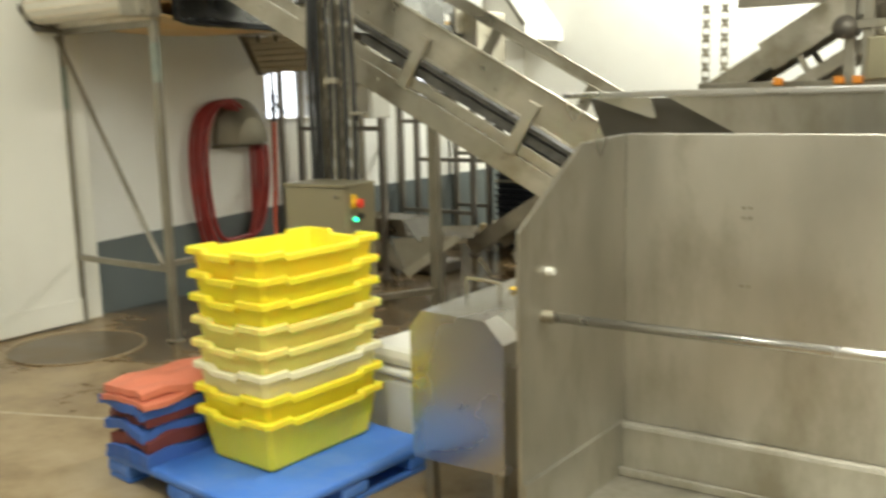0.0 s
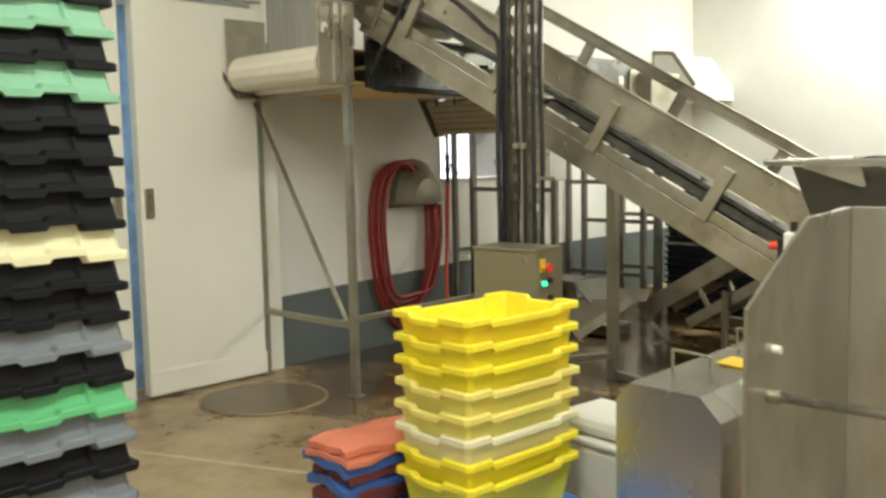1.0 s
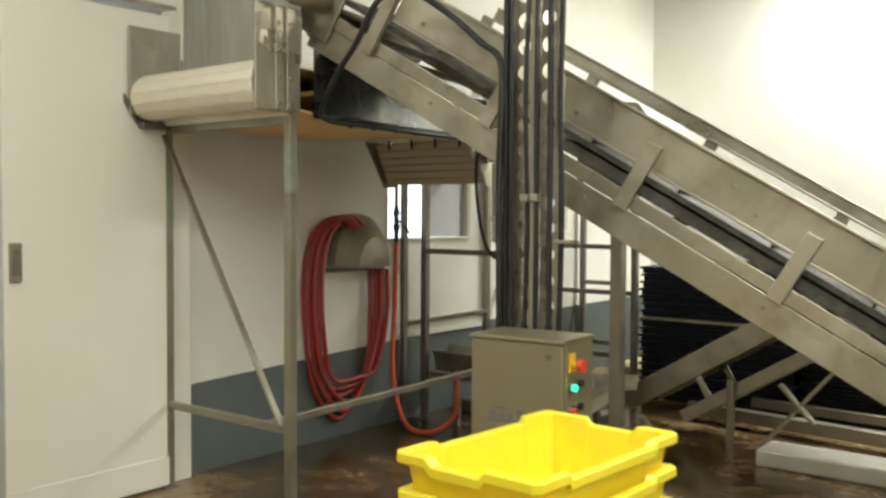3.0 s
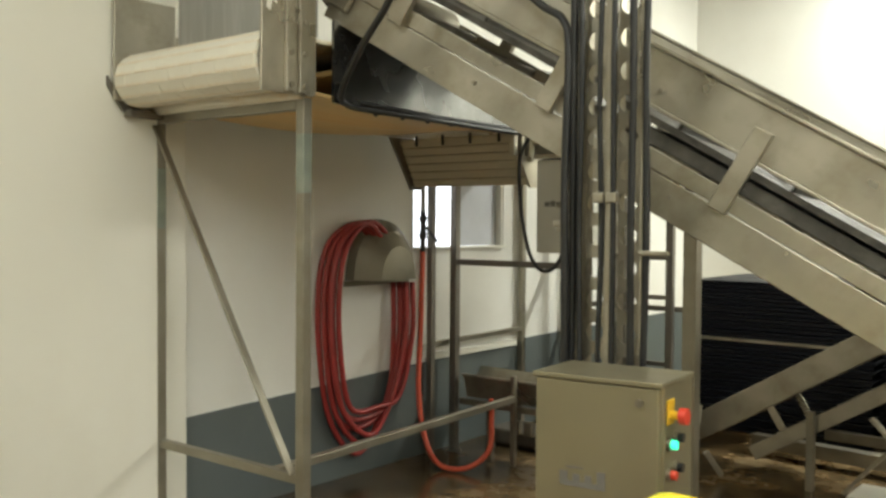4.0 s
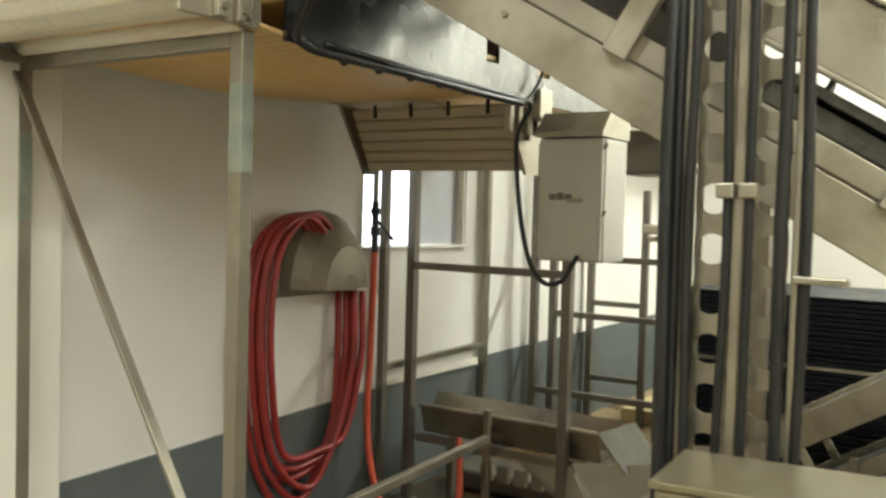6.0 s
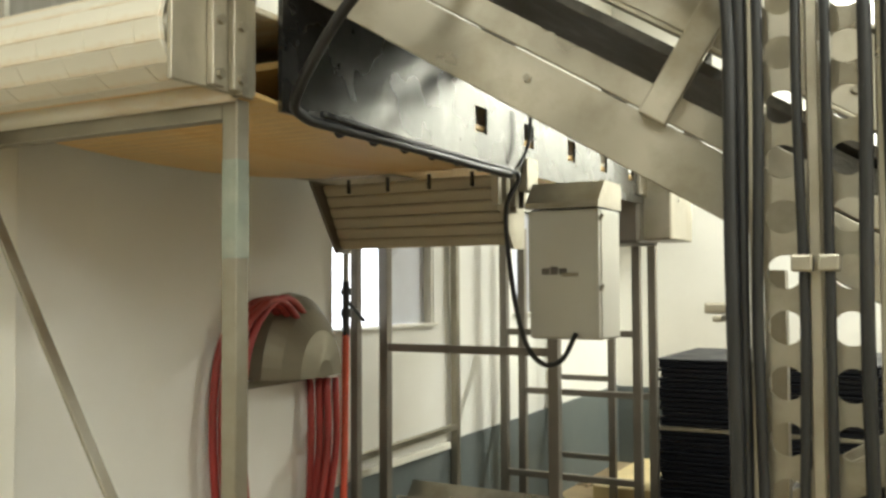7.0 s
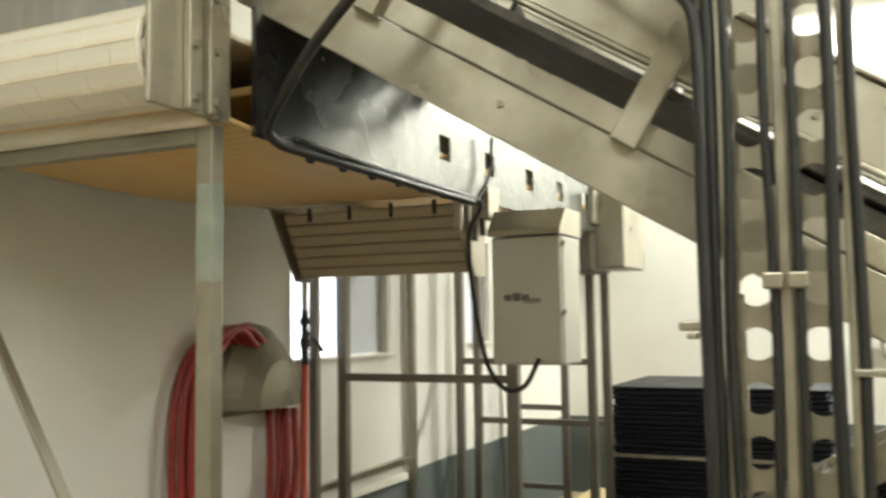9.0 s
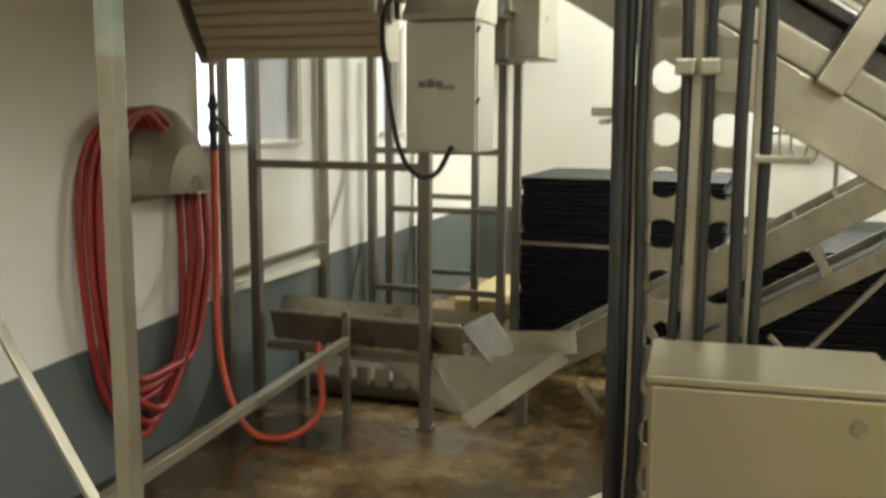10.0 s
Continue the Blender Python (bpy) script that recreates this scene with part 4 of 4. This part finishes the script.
def sheet_mesh(sx, sy, thick, seed, droop=0.05):
    """A soft sheet with wavy edges and drooping sides."""
    bm = bmesh.new()
    nx, ny = 14, 18
    tops, bots = [], []
    for i in range(nx + 1):
        for j in range(ny + 1):
            u, v = i / nx - 0.5, j / ny - 0.5
            e = noise.noise(Vector((u * 3 + seed, v * 3, seed))) * 0.02
            x, y = u * sx * (1 + 0.06 * noise.noise(Vector((v * 5, seed, 1)))), v * sy * (1 + 0.05 * noise.noise(Vector((u * 5, seed, 4))))
            z = e - droop * max(0, abs(u) - 0.35) * 4 * 0.4 - droop * max(0, -v - 0.3)
            tops.append(bm.verts.new((x, y, z + thick)))
            bots.append(bm.verts.new((x, y, z)))
    w = ny + 1
    for i in range(nx):
        for j in range(ny):
            a, b, c, d = i * w + j, (i + 1) * w + j, (i + 1) * w + j + 1, i * w + j + 1
            bm.faces.new((tops[a], tops[b], tops[c], tops[d]))
            bm.faces.new((bots[d], bots[c], bots[b], bots[a]))
    edge = [i * w for i in range(nx + 1)] + [nx * w + j for j in range(1, w)] + [i * w + ny for i in range(nx - 1, -1, -1)] + [j for j in range(ny - 1, 0, -1)]
    for a, b in zip(edge, edge[1:] + edge[:1]):
        bm.faces.new((bots[a], bots[b], tops[b], tops[a]))
    bmesh.ops.recalc_face_normals(bm, faces=bm.faces[:])
    return bm


z = 0.110
for k, (mat, th, sx, sy, dx, word) in enumerate(((NAVY, 0.05, 0.42, 0.52, 0.0, "blue"), (MAROON, 0.045, 0.38, 0.50, 0.02, "dark maroon"), (NAVY, 0.035, 0.42, 0.50, -0.02, "blue"), (MAROON, 0.03, 0.40, 0.48, 0.0, "maroon"),
                                            (NAVY, 0.035, 0.46, 0.52, -0.03, "blue"), (SALMON, 0.02, 0.44, 0.52, 0.0, "salmon pink"), (SALMON, 0.025, 0.43, 0.50, -0.01, "salmon pink"))):
    bm = sheet_mesh(sx * 0.64, sy * 0.92, th, 3.7 * k + 1)
    bmesh.ops.transform(bm, matrix=Matrix.Translation((-2.575 + 0.5 * dx, 3.38, z)) @ pose(0, 0, 0, 0, 0, -4 - 2 * k % 5), verts=bm.verts[:])
    single("plastic_sheet", bm, mat, word + " flexible sheet in a pile on the pallet", "sheet", "piled sheets")
    z += th + 0.006

# white tubs behind the crates
tub = thing("white_tub", "white plastic tub with a rounded lid", "tub", Matrix.Translation((-2.03, 4.17, 0)) @ pose(0, 0, 0, 0, 0, -6))
part("body", box((-0.2, -0.16, 0), (0.2, 0.16, 0.28), 0.03), WHITEP, tub, world=False)
part("rim", box((-0.215, -0.175, 0.281), (0.215, 0.175, 0.31), 0.012), WHITEP, tub, world=False)
part("lid", box((-0.19, -0.15, 0.311), (0.19, 0.15, 0.39), 0.038), WHITEP, tub, world=False)

# ---------------------------------------------------------------- chamfered steel housing with handles
BX = Matrix.Translation((-1.63, 3.60, 0)) @ pose(0, 0, 0, 0, 0, -11)
bx = thing("machine_housing", "chamfered stainless steel machine housing with lift handles", "machine", BX)
part("shell", prism([(0, 0.17), (0, 0.625), (0.06, 0.69), (0.345, 0.70), (0.425, 0.635), (0.425, 0.22)], 0, 1.05), SHEET, bx, world=False)
for x, y in ((0.05, 0.05), (0.375, 0.05), (0.05, 0.98), (0.375, 0.98)):
    part("leg", box((x - 0.02, y - 0.02, 0), (x + 0.02, y + 0.02, 0.23), 0.003), TUBE, bx, world=False)
for y in (0.26, 0.74):
    part("handle", sweep([(0.07, y, 0.69), (0.07, y, 0.745), (0.08, y, 0.755), (0.22, y, 0.755), (0.23, y, 0.745), (0.23, y, 0.69)], 0.006, 8, 4), STEEL, bx, "bent rod lift handle", world=False, smooth=True)
part("warning_label", box((0.17, 0.40, 0.7005), (0.28, 0.52, 0.7035)), YELP, bx, "yellow warning label", world=False)

lean = Matrix.Identity(4)
lean[0][1] = -0.22
for o in bx.children_recursive:
    o.data.transform(lean)

# ---------------------------------------------------------------- stainless bay with guard rod and hopper
TK = Matrix.Translation((-1.032, 3.99, 0)) @ pose(0, 0, 0, 0, 0, 2)
tank = thing("steel_wash_bay", "open stainless steel bay with a guard rod across", "wash bay", TK)
LEN = 1.75
part("back_panel", box((0.0, 0, 0.12), (LEN, 0.012, 1.252), 0.003), TANK, tank, world=False)
bm = bmesh.new()
add_prism(bm, [(-0.635, 0.12), (-0.635, 1.012), (-0.285, 1.235), (0.0, 1.25), (0.0, 0.12)], 0, 0.012)
bmesh.ops.transform(bm, matrix=pose(0, 0, 0, 0, 0, 86), verts=bm.verts[:])
side = part("side_panel", bm, TANK, tank, world=False)
part("ledge", box((0.0, -0.045, 0.12), (LEN, -0.001, 0.30), 0.016), TANK, tank, world=False)
part("kick_panel", box((0.0, -0.06, 0.12), (LEN, -0.046, 0.15), 0.006), TANK, tank, world=False)
bm = prism([(-0.63, 0.12), (-0.63, 0.288), (-0.01, 0.30), (-0.01, 0.12)], -0.010, -0.001)
bmesh.ops.transform(bm, matrix=pose(0, 0, 0, 0, 0, 86), verts=bm.verts[:])
part("side_ledge", bm, TANK, tank, world=False)
part("bay_floor", box((-0.04, -0.65, 0.10), (LEN, -0.0, 0.119), 0.004), TANK, tank, world=False)
part("guard_rod", add_rod(bmesh.new(), (-0.03, -0.51, 0.757), (LEN, -0.51, 0.757), 0.014, 16), SHEET, tank, "round steel guard rod", world=False, smooth=True)
part("rod_boss", add_rod(bmesh.new(), (-0.05, -0.51, 0.757), (-0.0, -0.51, 0.757), 0.02, 16), STEEL, tank, world=False)
part("bolt", add_rod(bmesh.new(), (-0.05, -0.49, 0.884), (-0.012, -0.49, 0.884), 0.012, 10), WHITEP, tank, world=False)
for x in (0.38, 0.40):
    for z in (1.03, 1.0, 0.79):
        part("bolt", add_rod(bmesh.new(), (x, -0.004, z), (x, 0.0, z), 0.006, 8), TUBE, tank, world=False)
for x, y in ((0.03, -0.45), (0.03, -0.05), (LEN - 0.05, -0.45), (LEN - 0.05, -0.05)):
    part("leg", box((x - 0.022, y - 0.022, 0), (x + 0.022, y + 0.022, 0.10), 0.003), TUBE, tank, world=False)
part("floor_skid", box((-0.26, -0.62, 0.0), (-0.21, -0.1, 0.06), 0.004), TUBE, tank, world=False)

HP = Matrix.Translation((-1.735, 4.93, -0.025)) @ pose(0, 0, 0, 0, 0, 3)
hop = thing("feed_hopper", "large stainless steel feed hopper with a folded rim", "hopper", HP)
HLEN, HDEP = 2.3, 1.3
for a, b, c, d in (((0.45, 0, 1.385), (HLEN, 0, 1.385), (HLEN - 0.3, 0.06, 0.55), (2.0, 0.06, 0.55)), ((HLEN, HDEP, 1.385), (0, HDEP, 1.385), (0.45, HDEP - 0.25, 0.55), (HLEN - 0.3, HDEP - 0.25, 0.55)),
                   ((HLEN, 0, 1.385), (HLEN, HDEP, 1.385), (HLEN - 0.3, HDEP - 0.25, 0.55), (HLEN - 0.3, 0.25, 0.55))):
    part("hopper_wall", quad_plate(a, b, c, d, 0.006), TANK, hop, world=False)
# Added dark sheet that stands in for the shade inside the open hopper.
part("rubber_skirt", quad_plate((0.06, 0.10, 1.38), (0.50, 0.10, 1.38), (1.9, 0.12, 0.75), (0.30, 0.12, 0.75), 0.01), base_material("brown_rubber", (0.05, 0.043, 0.03), 0.6, 0, 0.2), hop, "dark sheet standing in for the shaded hopper inside", world=False)
part("corner_gusset", quad_plate((0.10, 0.045, 1.384), (0.36, 0.045, 1.384), (0.385, 0.045, 1.30), (0.37, 0.045, 1.295), 0.006), TANK, hop, world=False)
for lo, hi in (((-0.02, -0.02, 1.386), (HLEN + 0.02, 0.012, 1.412)), ((-0.02, HDEP - 0.012, 1.386), (HLEN + 0.02, HDEP + 0.02, 1.412)), ((-0.02, 0.0125, 1.386), (0.012, HDEP - 0.0125, 1.412)), ((HLEN - 0.012, 0.0125, 1.386), (HLEN + 0.02, HDEP - 0.0125, 1.412))):
    part("rim", box(lo, hi, 0.005), SHEET, hop, world=False)
for x, y in ((0.5, 0.3), (HLEN - 0.35, 0.3), (0.5, HDEP - 0.3), (HLEN - 0.35, HDEP - 0.3)):
    part("leg", box((x - 0.03, y - 0.03, 0), (x + 0.03, y + 0.03, 0.56), 0.004), TUBE, hop, world=False)

# pendant emergency stop on the incline
sw = thing("stop_switch", "grey stop switch box with a red button", "switch", Matrix.Translation((-1.49, 4.52, 1.0)))
part("body", box((-1.52, 4.50, 1.02), (-1.46, 4.56, 1.15), 0.008), WHITEP, sw)
part("cover", box((-1.545, 4.505, 1.03), (-1.522, 4.555, 1.13), 0.006), RUBBER, sw)
part("button", rod((-1.545, 4.53, 1.095), (-1.58, 4.53, 1.095), 0.017, 14), REDP, sw, "red push button")
part("gland", rod((-1.49, 4.53, 1.15), (-1.49, 4.53, 1.19), 0.014, 12), RUBBER, sw)
part("gland", rod((-1.49, 4.53, 1.02), (-1.49, 4.53, 0.99), 0.012, 12), RUBBER, sw)
part("lead", sweep([(-1.49, 4.53, 0.99), (-1.48, 4.53, 0.88), (-1.44, 4.55, 0.80), (-1.42, 4.6, 0.6)], 0.006, 8, 6), RUBBER, sw, smooth=True)
part("bracket", bar((-1.46, 4.53, 1.09), (-1.30, 4.60, 1.05), 0.03, 0.008), STEEL, sw)
sw.location += Vector((0.065, -0.05, -0.03))


# ---------------------------------------------------------------- low inclined conveyor, trough and far stacks
LOWM = Matrix.Translation((-2.5, 7.25, 1.09)) @ pose(0, 0, 0, 0, -math.degrees(math.atan(0.61)), 0)
low = thing("loading_conveyor", "narrow inclined loading conveyor of dull steel", "conveyor", LOWM)
for y0 in (0.0, 0.45):
    part("side_rail", box((-1.62, y0, -0.14), (1.75, y0 + 0.02, 0.0), 0.004), STEEL, low, world=False)
    part("lower_rail", box((-1.30, y0, -0.36), (1.7, y0 + 0.02, -0.28), 0.004), STEEL, low, world=False)
    for u in (-1.1, -0.3, 0.5, 1.2):
        part("strut", box((u, y0 + 0.003, -0.279), (u + 0.04, y0 + 0.017, -0.141), 0.003), STEEL, low, world=False)
part("belt", box((-1.6, 0.022, -0.07), (1.74, 0.448, -0.05), 0.003), MESHBELT, low, world=False)
for k in range(16):
    part("belt_flight", box((-1.5 + 0.2 * k, 0.03, -0.05), (-1.48 + 0.2 * k, 0.44, -0.012), 0.003), MESHBELT, low, world=False)
part("lower_belt", box((-1.3, 0.022, -0.33), (1.68, 0.448, -0.315), 0.003), MESHBELT, low, world=False)
part("head_plate", add_rod(box((1.05, -0.012, -0.17), (1.8, -0.002, 0.03), 0.004), (1.8, -0.012, -0.07), (1.8, -0.002, -0.07), 0.10, 28), STEEL, low, "rounded steel head plate", world=False)
part("motor", add_rod(bmesh.new(), (1.55, -0.16, -0.2), (1.55, 0.0, -0.2), 0.07, 18), DARKTUBE, low, world=False, smooth=True)
part("head_roller", add_rod(bmesh.new(), (1.75, 0.0, -0.12), (1.75, 0.47, -0.12), 0.13, 24), DARKTUBE, low, world=False, smooth=True)
part("brace", bar((-2.95, 7.22, 0.02), (-2.35, 7.22, 0.74), 0.05, 0.02), STEEL, low)
part("brace", bar((-2.82, 7.20, 0.43), (-2.62, 7.20, 0.22), 0.05, 0.02), STEEL, low)
part("leg", bar((-3.12, 7.22, 0), (-3.12, 7.22, 0.42), 0.04), TUBE, low)
part("leg", bar((-1.6, 7.22, 0), (-1.6, 7.22, 1.35), 0.05), TUBE, low)
part("wheel_fork", bar((-3.55, 7.1, 0.03), (-3.62, 7.05, 0.16), 0.03), STEEL, low)
part("floor_frame", bar((-3.65, 7.85, 0.08), (-1.8, 7.62, 0.08), 0.08), TUBE, low)
part("floor_frame", bar((-3.3, 8.1, 0.12), (-1.8, 8.0, 0.12), 0.06), TUBE, low)

tr = thing("collecting_trough", "folded steel trough with a tipped discharge chute", "trough", Matrix.Translation((-4.5, 6.85, 0)))
part("front_sheet", quad_plate((-4.97, 6.66, 0.47), (-4.03, 6.66, 0.47), (-4.03, 6.70, 0.33), (-4.97, 6.70, 0.33), 0.006), STEEL, tr)
part("back_sheet", quad_plate((-5.1, 7.02, 0.47), (-4.05, 7.02, 0.46), (-4.05, 6.90, 0.33), (-5.1, 6.90, 0.33), 0.006), STEEL, tr)
part("trough_bottom", quad_plate((-4.97, 6.70, 0.33), (-4.03, 6.70, 0.33), (-4.05, 6.90, 0.33), (-4.97, 6.90, 0.33), 0.006), STEEL, tr)
part("rolled_edge", bar((-4.97, 6.652, 0.47), (-4.03, 6.652, 0.47), 0.018), STEEL, tr)
part("support_rail", bar((-4.97, 6.64, 0.315), (-4.19, 6.64, 0.315), 0.035), TUBE, tr)
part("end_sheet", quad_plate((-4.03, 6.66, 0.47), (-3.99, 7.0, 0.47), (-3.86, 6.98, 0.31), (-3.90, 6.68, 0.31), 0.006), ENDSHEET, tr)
part("bin_front", quad_plate((-4.40, 6.63, 0.29), (-4.15, 6.63, 0.32), (-4.0, 6.61, 0.09), (-4.14, 6.62, 0.11), 0.006), STEEL, tr)
part("bin_slope", quad_plate((-4.15, 6.66, 0.32), (-3.60, 6.80, 0.36), (-3.96, 6.66, 0.08), (-4.02, 6.64, 0.09), 0.006), TUBE, tr)
part("bin_flange", quad_plate((-3.62, 6.77, 0.375), (-3.57, 6.77, 0.335), (-3.95, 6.61, 0.04), (-4.01, 6.61, 0.085), 0.008), STEEL, tr)
part("bin_back", quad_plate((-3.99, 7.02, 0.375), (-3.60, 7.02, 0.41), (-3.57, 6.92, 0.33), (-3.95, 6.92, 0.27), 0.008), STEEL, tr)
for x in (-4.9, -4.25, -3.8):
    part("leg", bar((x, 6.85, 0), (x, 6.85, 0.28), 0.04), DARKTUBE, tr)
for k in range(4):
    part("bracket", box((-4.62 + 0.09 * k, 6.66, 0.16), (-4.56 + 0.09 * k, 6.70, 0.24), 0.006), STEEL, tr)
part("gutter", box((-5.0, 6.95, 0.0), (-3.9, 7.25, 0.10), 0.02), DARKTUBE, tr)
tr.location += Vector((-0.05, 0.04, 0))


def tray_mesh(name, L=1.16, W=0.98, H=0.055):
    """A flat black tray with a proud rim, ribs at its ends."""
    bm = bmesh.new()
    add_box(bm, (0, 0, 0), (L, W, H * 0.55), 0.006)
    add_box(bm, (-0.018, -0.018, H * 0.6), (L + 0.018, W + 0.018, H * 0.93), 0.008)
    me = bpy.data.meshes.new(name)
    bm.to_mesh(me)
    bm.free()
    me.materials.append(TRAYBLACK)
    return me


random.seed(11)
tray = tray_mesh("tray")
spacer = bpy.data.meshes.new("pallet_board")
bm = box((-0.02, -0.02, 0), (1.18, 1.0, 0.022), 0.004)
bm.to_mesh(spacer)
bm.free()
spacer.materials.append(STEEL)
for sx, count in ((-4.25, 18), (-3.02, 12), (-1.80, 9)):
    z = 0.002
    for k in range(count):
        if k == 11 and count > 12:
            b = new("divider_board", spacer)
            b.matrix_basis = Matrix.Translation((sx, 8.32, z))
            tagged(b, "pale flat divider board between black trays", "board", "stack dividers")
            z += 0.0225
        ob = new("tray", tray)
        ob.matrix_basis = Matrix.Translation((sx + random.uniform(-0.008, 0.008), 8.32 + random.uniform(-0.01, 0.01), z)) @ pose(0, 0, 0, 0, 0, random.uniform(-0.4, 0.4))
        tagged(ob, "flat black plastic tray in a tall stack", "tray", "stacked black trays")
        z += 0.0552

# pallets of pale board lying in the far corner
single("pale_board", box((-4.9, 9.0, 0.0), (-4.3, 10.1, 0.10), 0.01), base_material("pale_plywood", (0.62, 0.50, 0.27), 0.5, 0, 0.12, 3, 0.05, 40), "pale yellow board stack lying on the floor", "board")

single("white_board", box((-2.86, 6.92, 0.0), (-1.9, 7.20, 0.095), 0.012), WHITEP, "white plastic board lying on the wet floor", "board")
# hose rack on the far wall
rack = thing("hose_rack", "thin pipe rack with hooks on the white wall", "rack", Matrix.Translation((-2.5, BY, 1.0)))
part("pipe", rod((-2.98, BY - 0.04, 1.26), (-2.38, BY - 0.04, 1.25), 0.018, 10), TUBE, rack)
for x in (-2.81, -2.73, -2.40):
    part("hook", sweep([(x, BY - 0.05, 1.38), (x, BY - 0.06, 1.15), (x + 0.06, BY - 0.08, 1.05), (x + 0.16, BY - 0.08, 1.06), (x + 0.20, BY - 0.06, 1.20)], 0.010, 8, 6), DARKTUBE, rack, smooth=True)
part("drop_pipe", rod((-2.41, BY - 0.04, 1.25), (-2.41, BY - 0.04, 0.83), 0.016, 10), DARKTUBE, rack)

# peaked hood on the far wall
hood = thing("wall_hood", "pale peaked hood with a dark edge on the white wall", "hood", Matrix.Translation((-5.1, BY - 0.4, 2.0)))
HOODLINE = [(-5.178, 1.95), (-5.178, 2.44), (-4.95, 2.414), (-4.70, 2.075), (-4.70, 1.95)]
part("hood_body", prism(HOODLINE, BY - 0.80, BY - 0.002), WALL, hood)
for a, b in zip(HOODLINE[1:], HOODLINE[2:4]):
    part("edge_trim", bar((a[0], BY - 0.812, a[1] + 0.01), (b[0], BY - 0.812, b[1] + 0.01), 0.03, 0.04), DARKTUBE, hood, "dark edge strip")

# far machine beyond the hopper
fm = thing("far_machine", "distant steel machine frame with rollers and orange guards", "machine", Matrix.Translation((-1.2, 7.4, 0)))
for x in (-1.92, -1.80):
    bm = perforated(0.05, 0.09, 24, 0.02, 0.004)
    bmesh.ops.transform(bm, matrix=Matrix.Translation((x, 7.15, 0.0)), verts=bm.verts[:])
    part("perforated_post", bm, STEEL, fm)
for x in (-1.05, -0.95, -0.55):
    part("post", bar((x, 7.15, 0), (x, 7.15, 2.1), 0.06), TUBE, fm)
part("cross_beam", bar((-1.1, 7.12, 1.74), (-0.3, 7.12, 1.74), 0.05), TUBE, fm)
part("top_beam", bar((-1.7, 7.12, 1.92), (-1.2, 7.12, 1.92), 0.08), TUBE, fm)
part("control_box", box((-0.92, 6.95, 1.42), (-0.74, 7.1, 1.66), 0.01), CABINET, fm)
for x in (-1.42, -1.08, -0.98):
    part("guard", box((x, 6.9, 1.40), (x + 0.055, 6.95, 1.445), 0.008), ORANGE, fm, "orange guard")
part("frame_rail", bar((-1.9, 7.0, 1.40), (-0.3, 7.0, 1.40), 0.05), TUBE, fm)
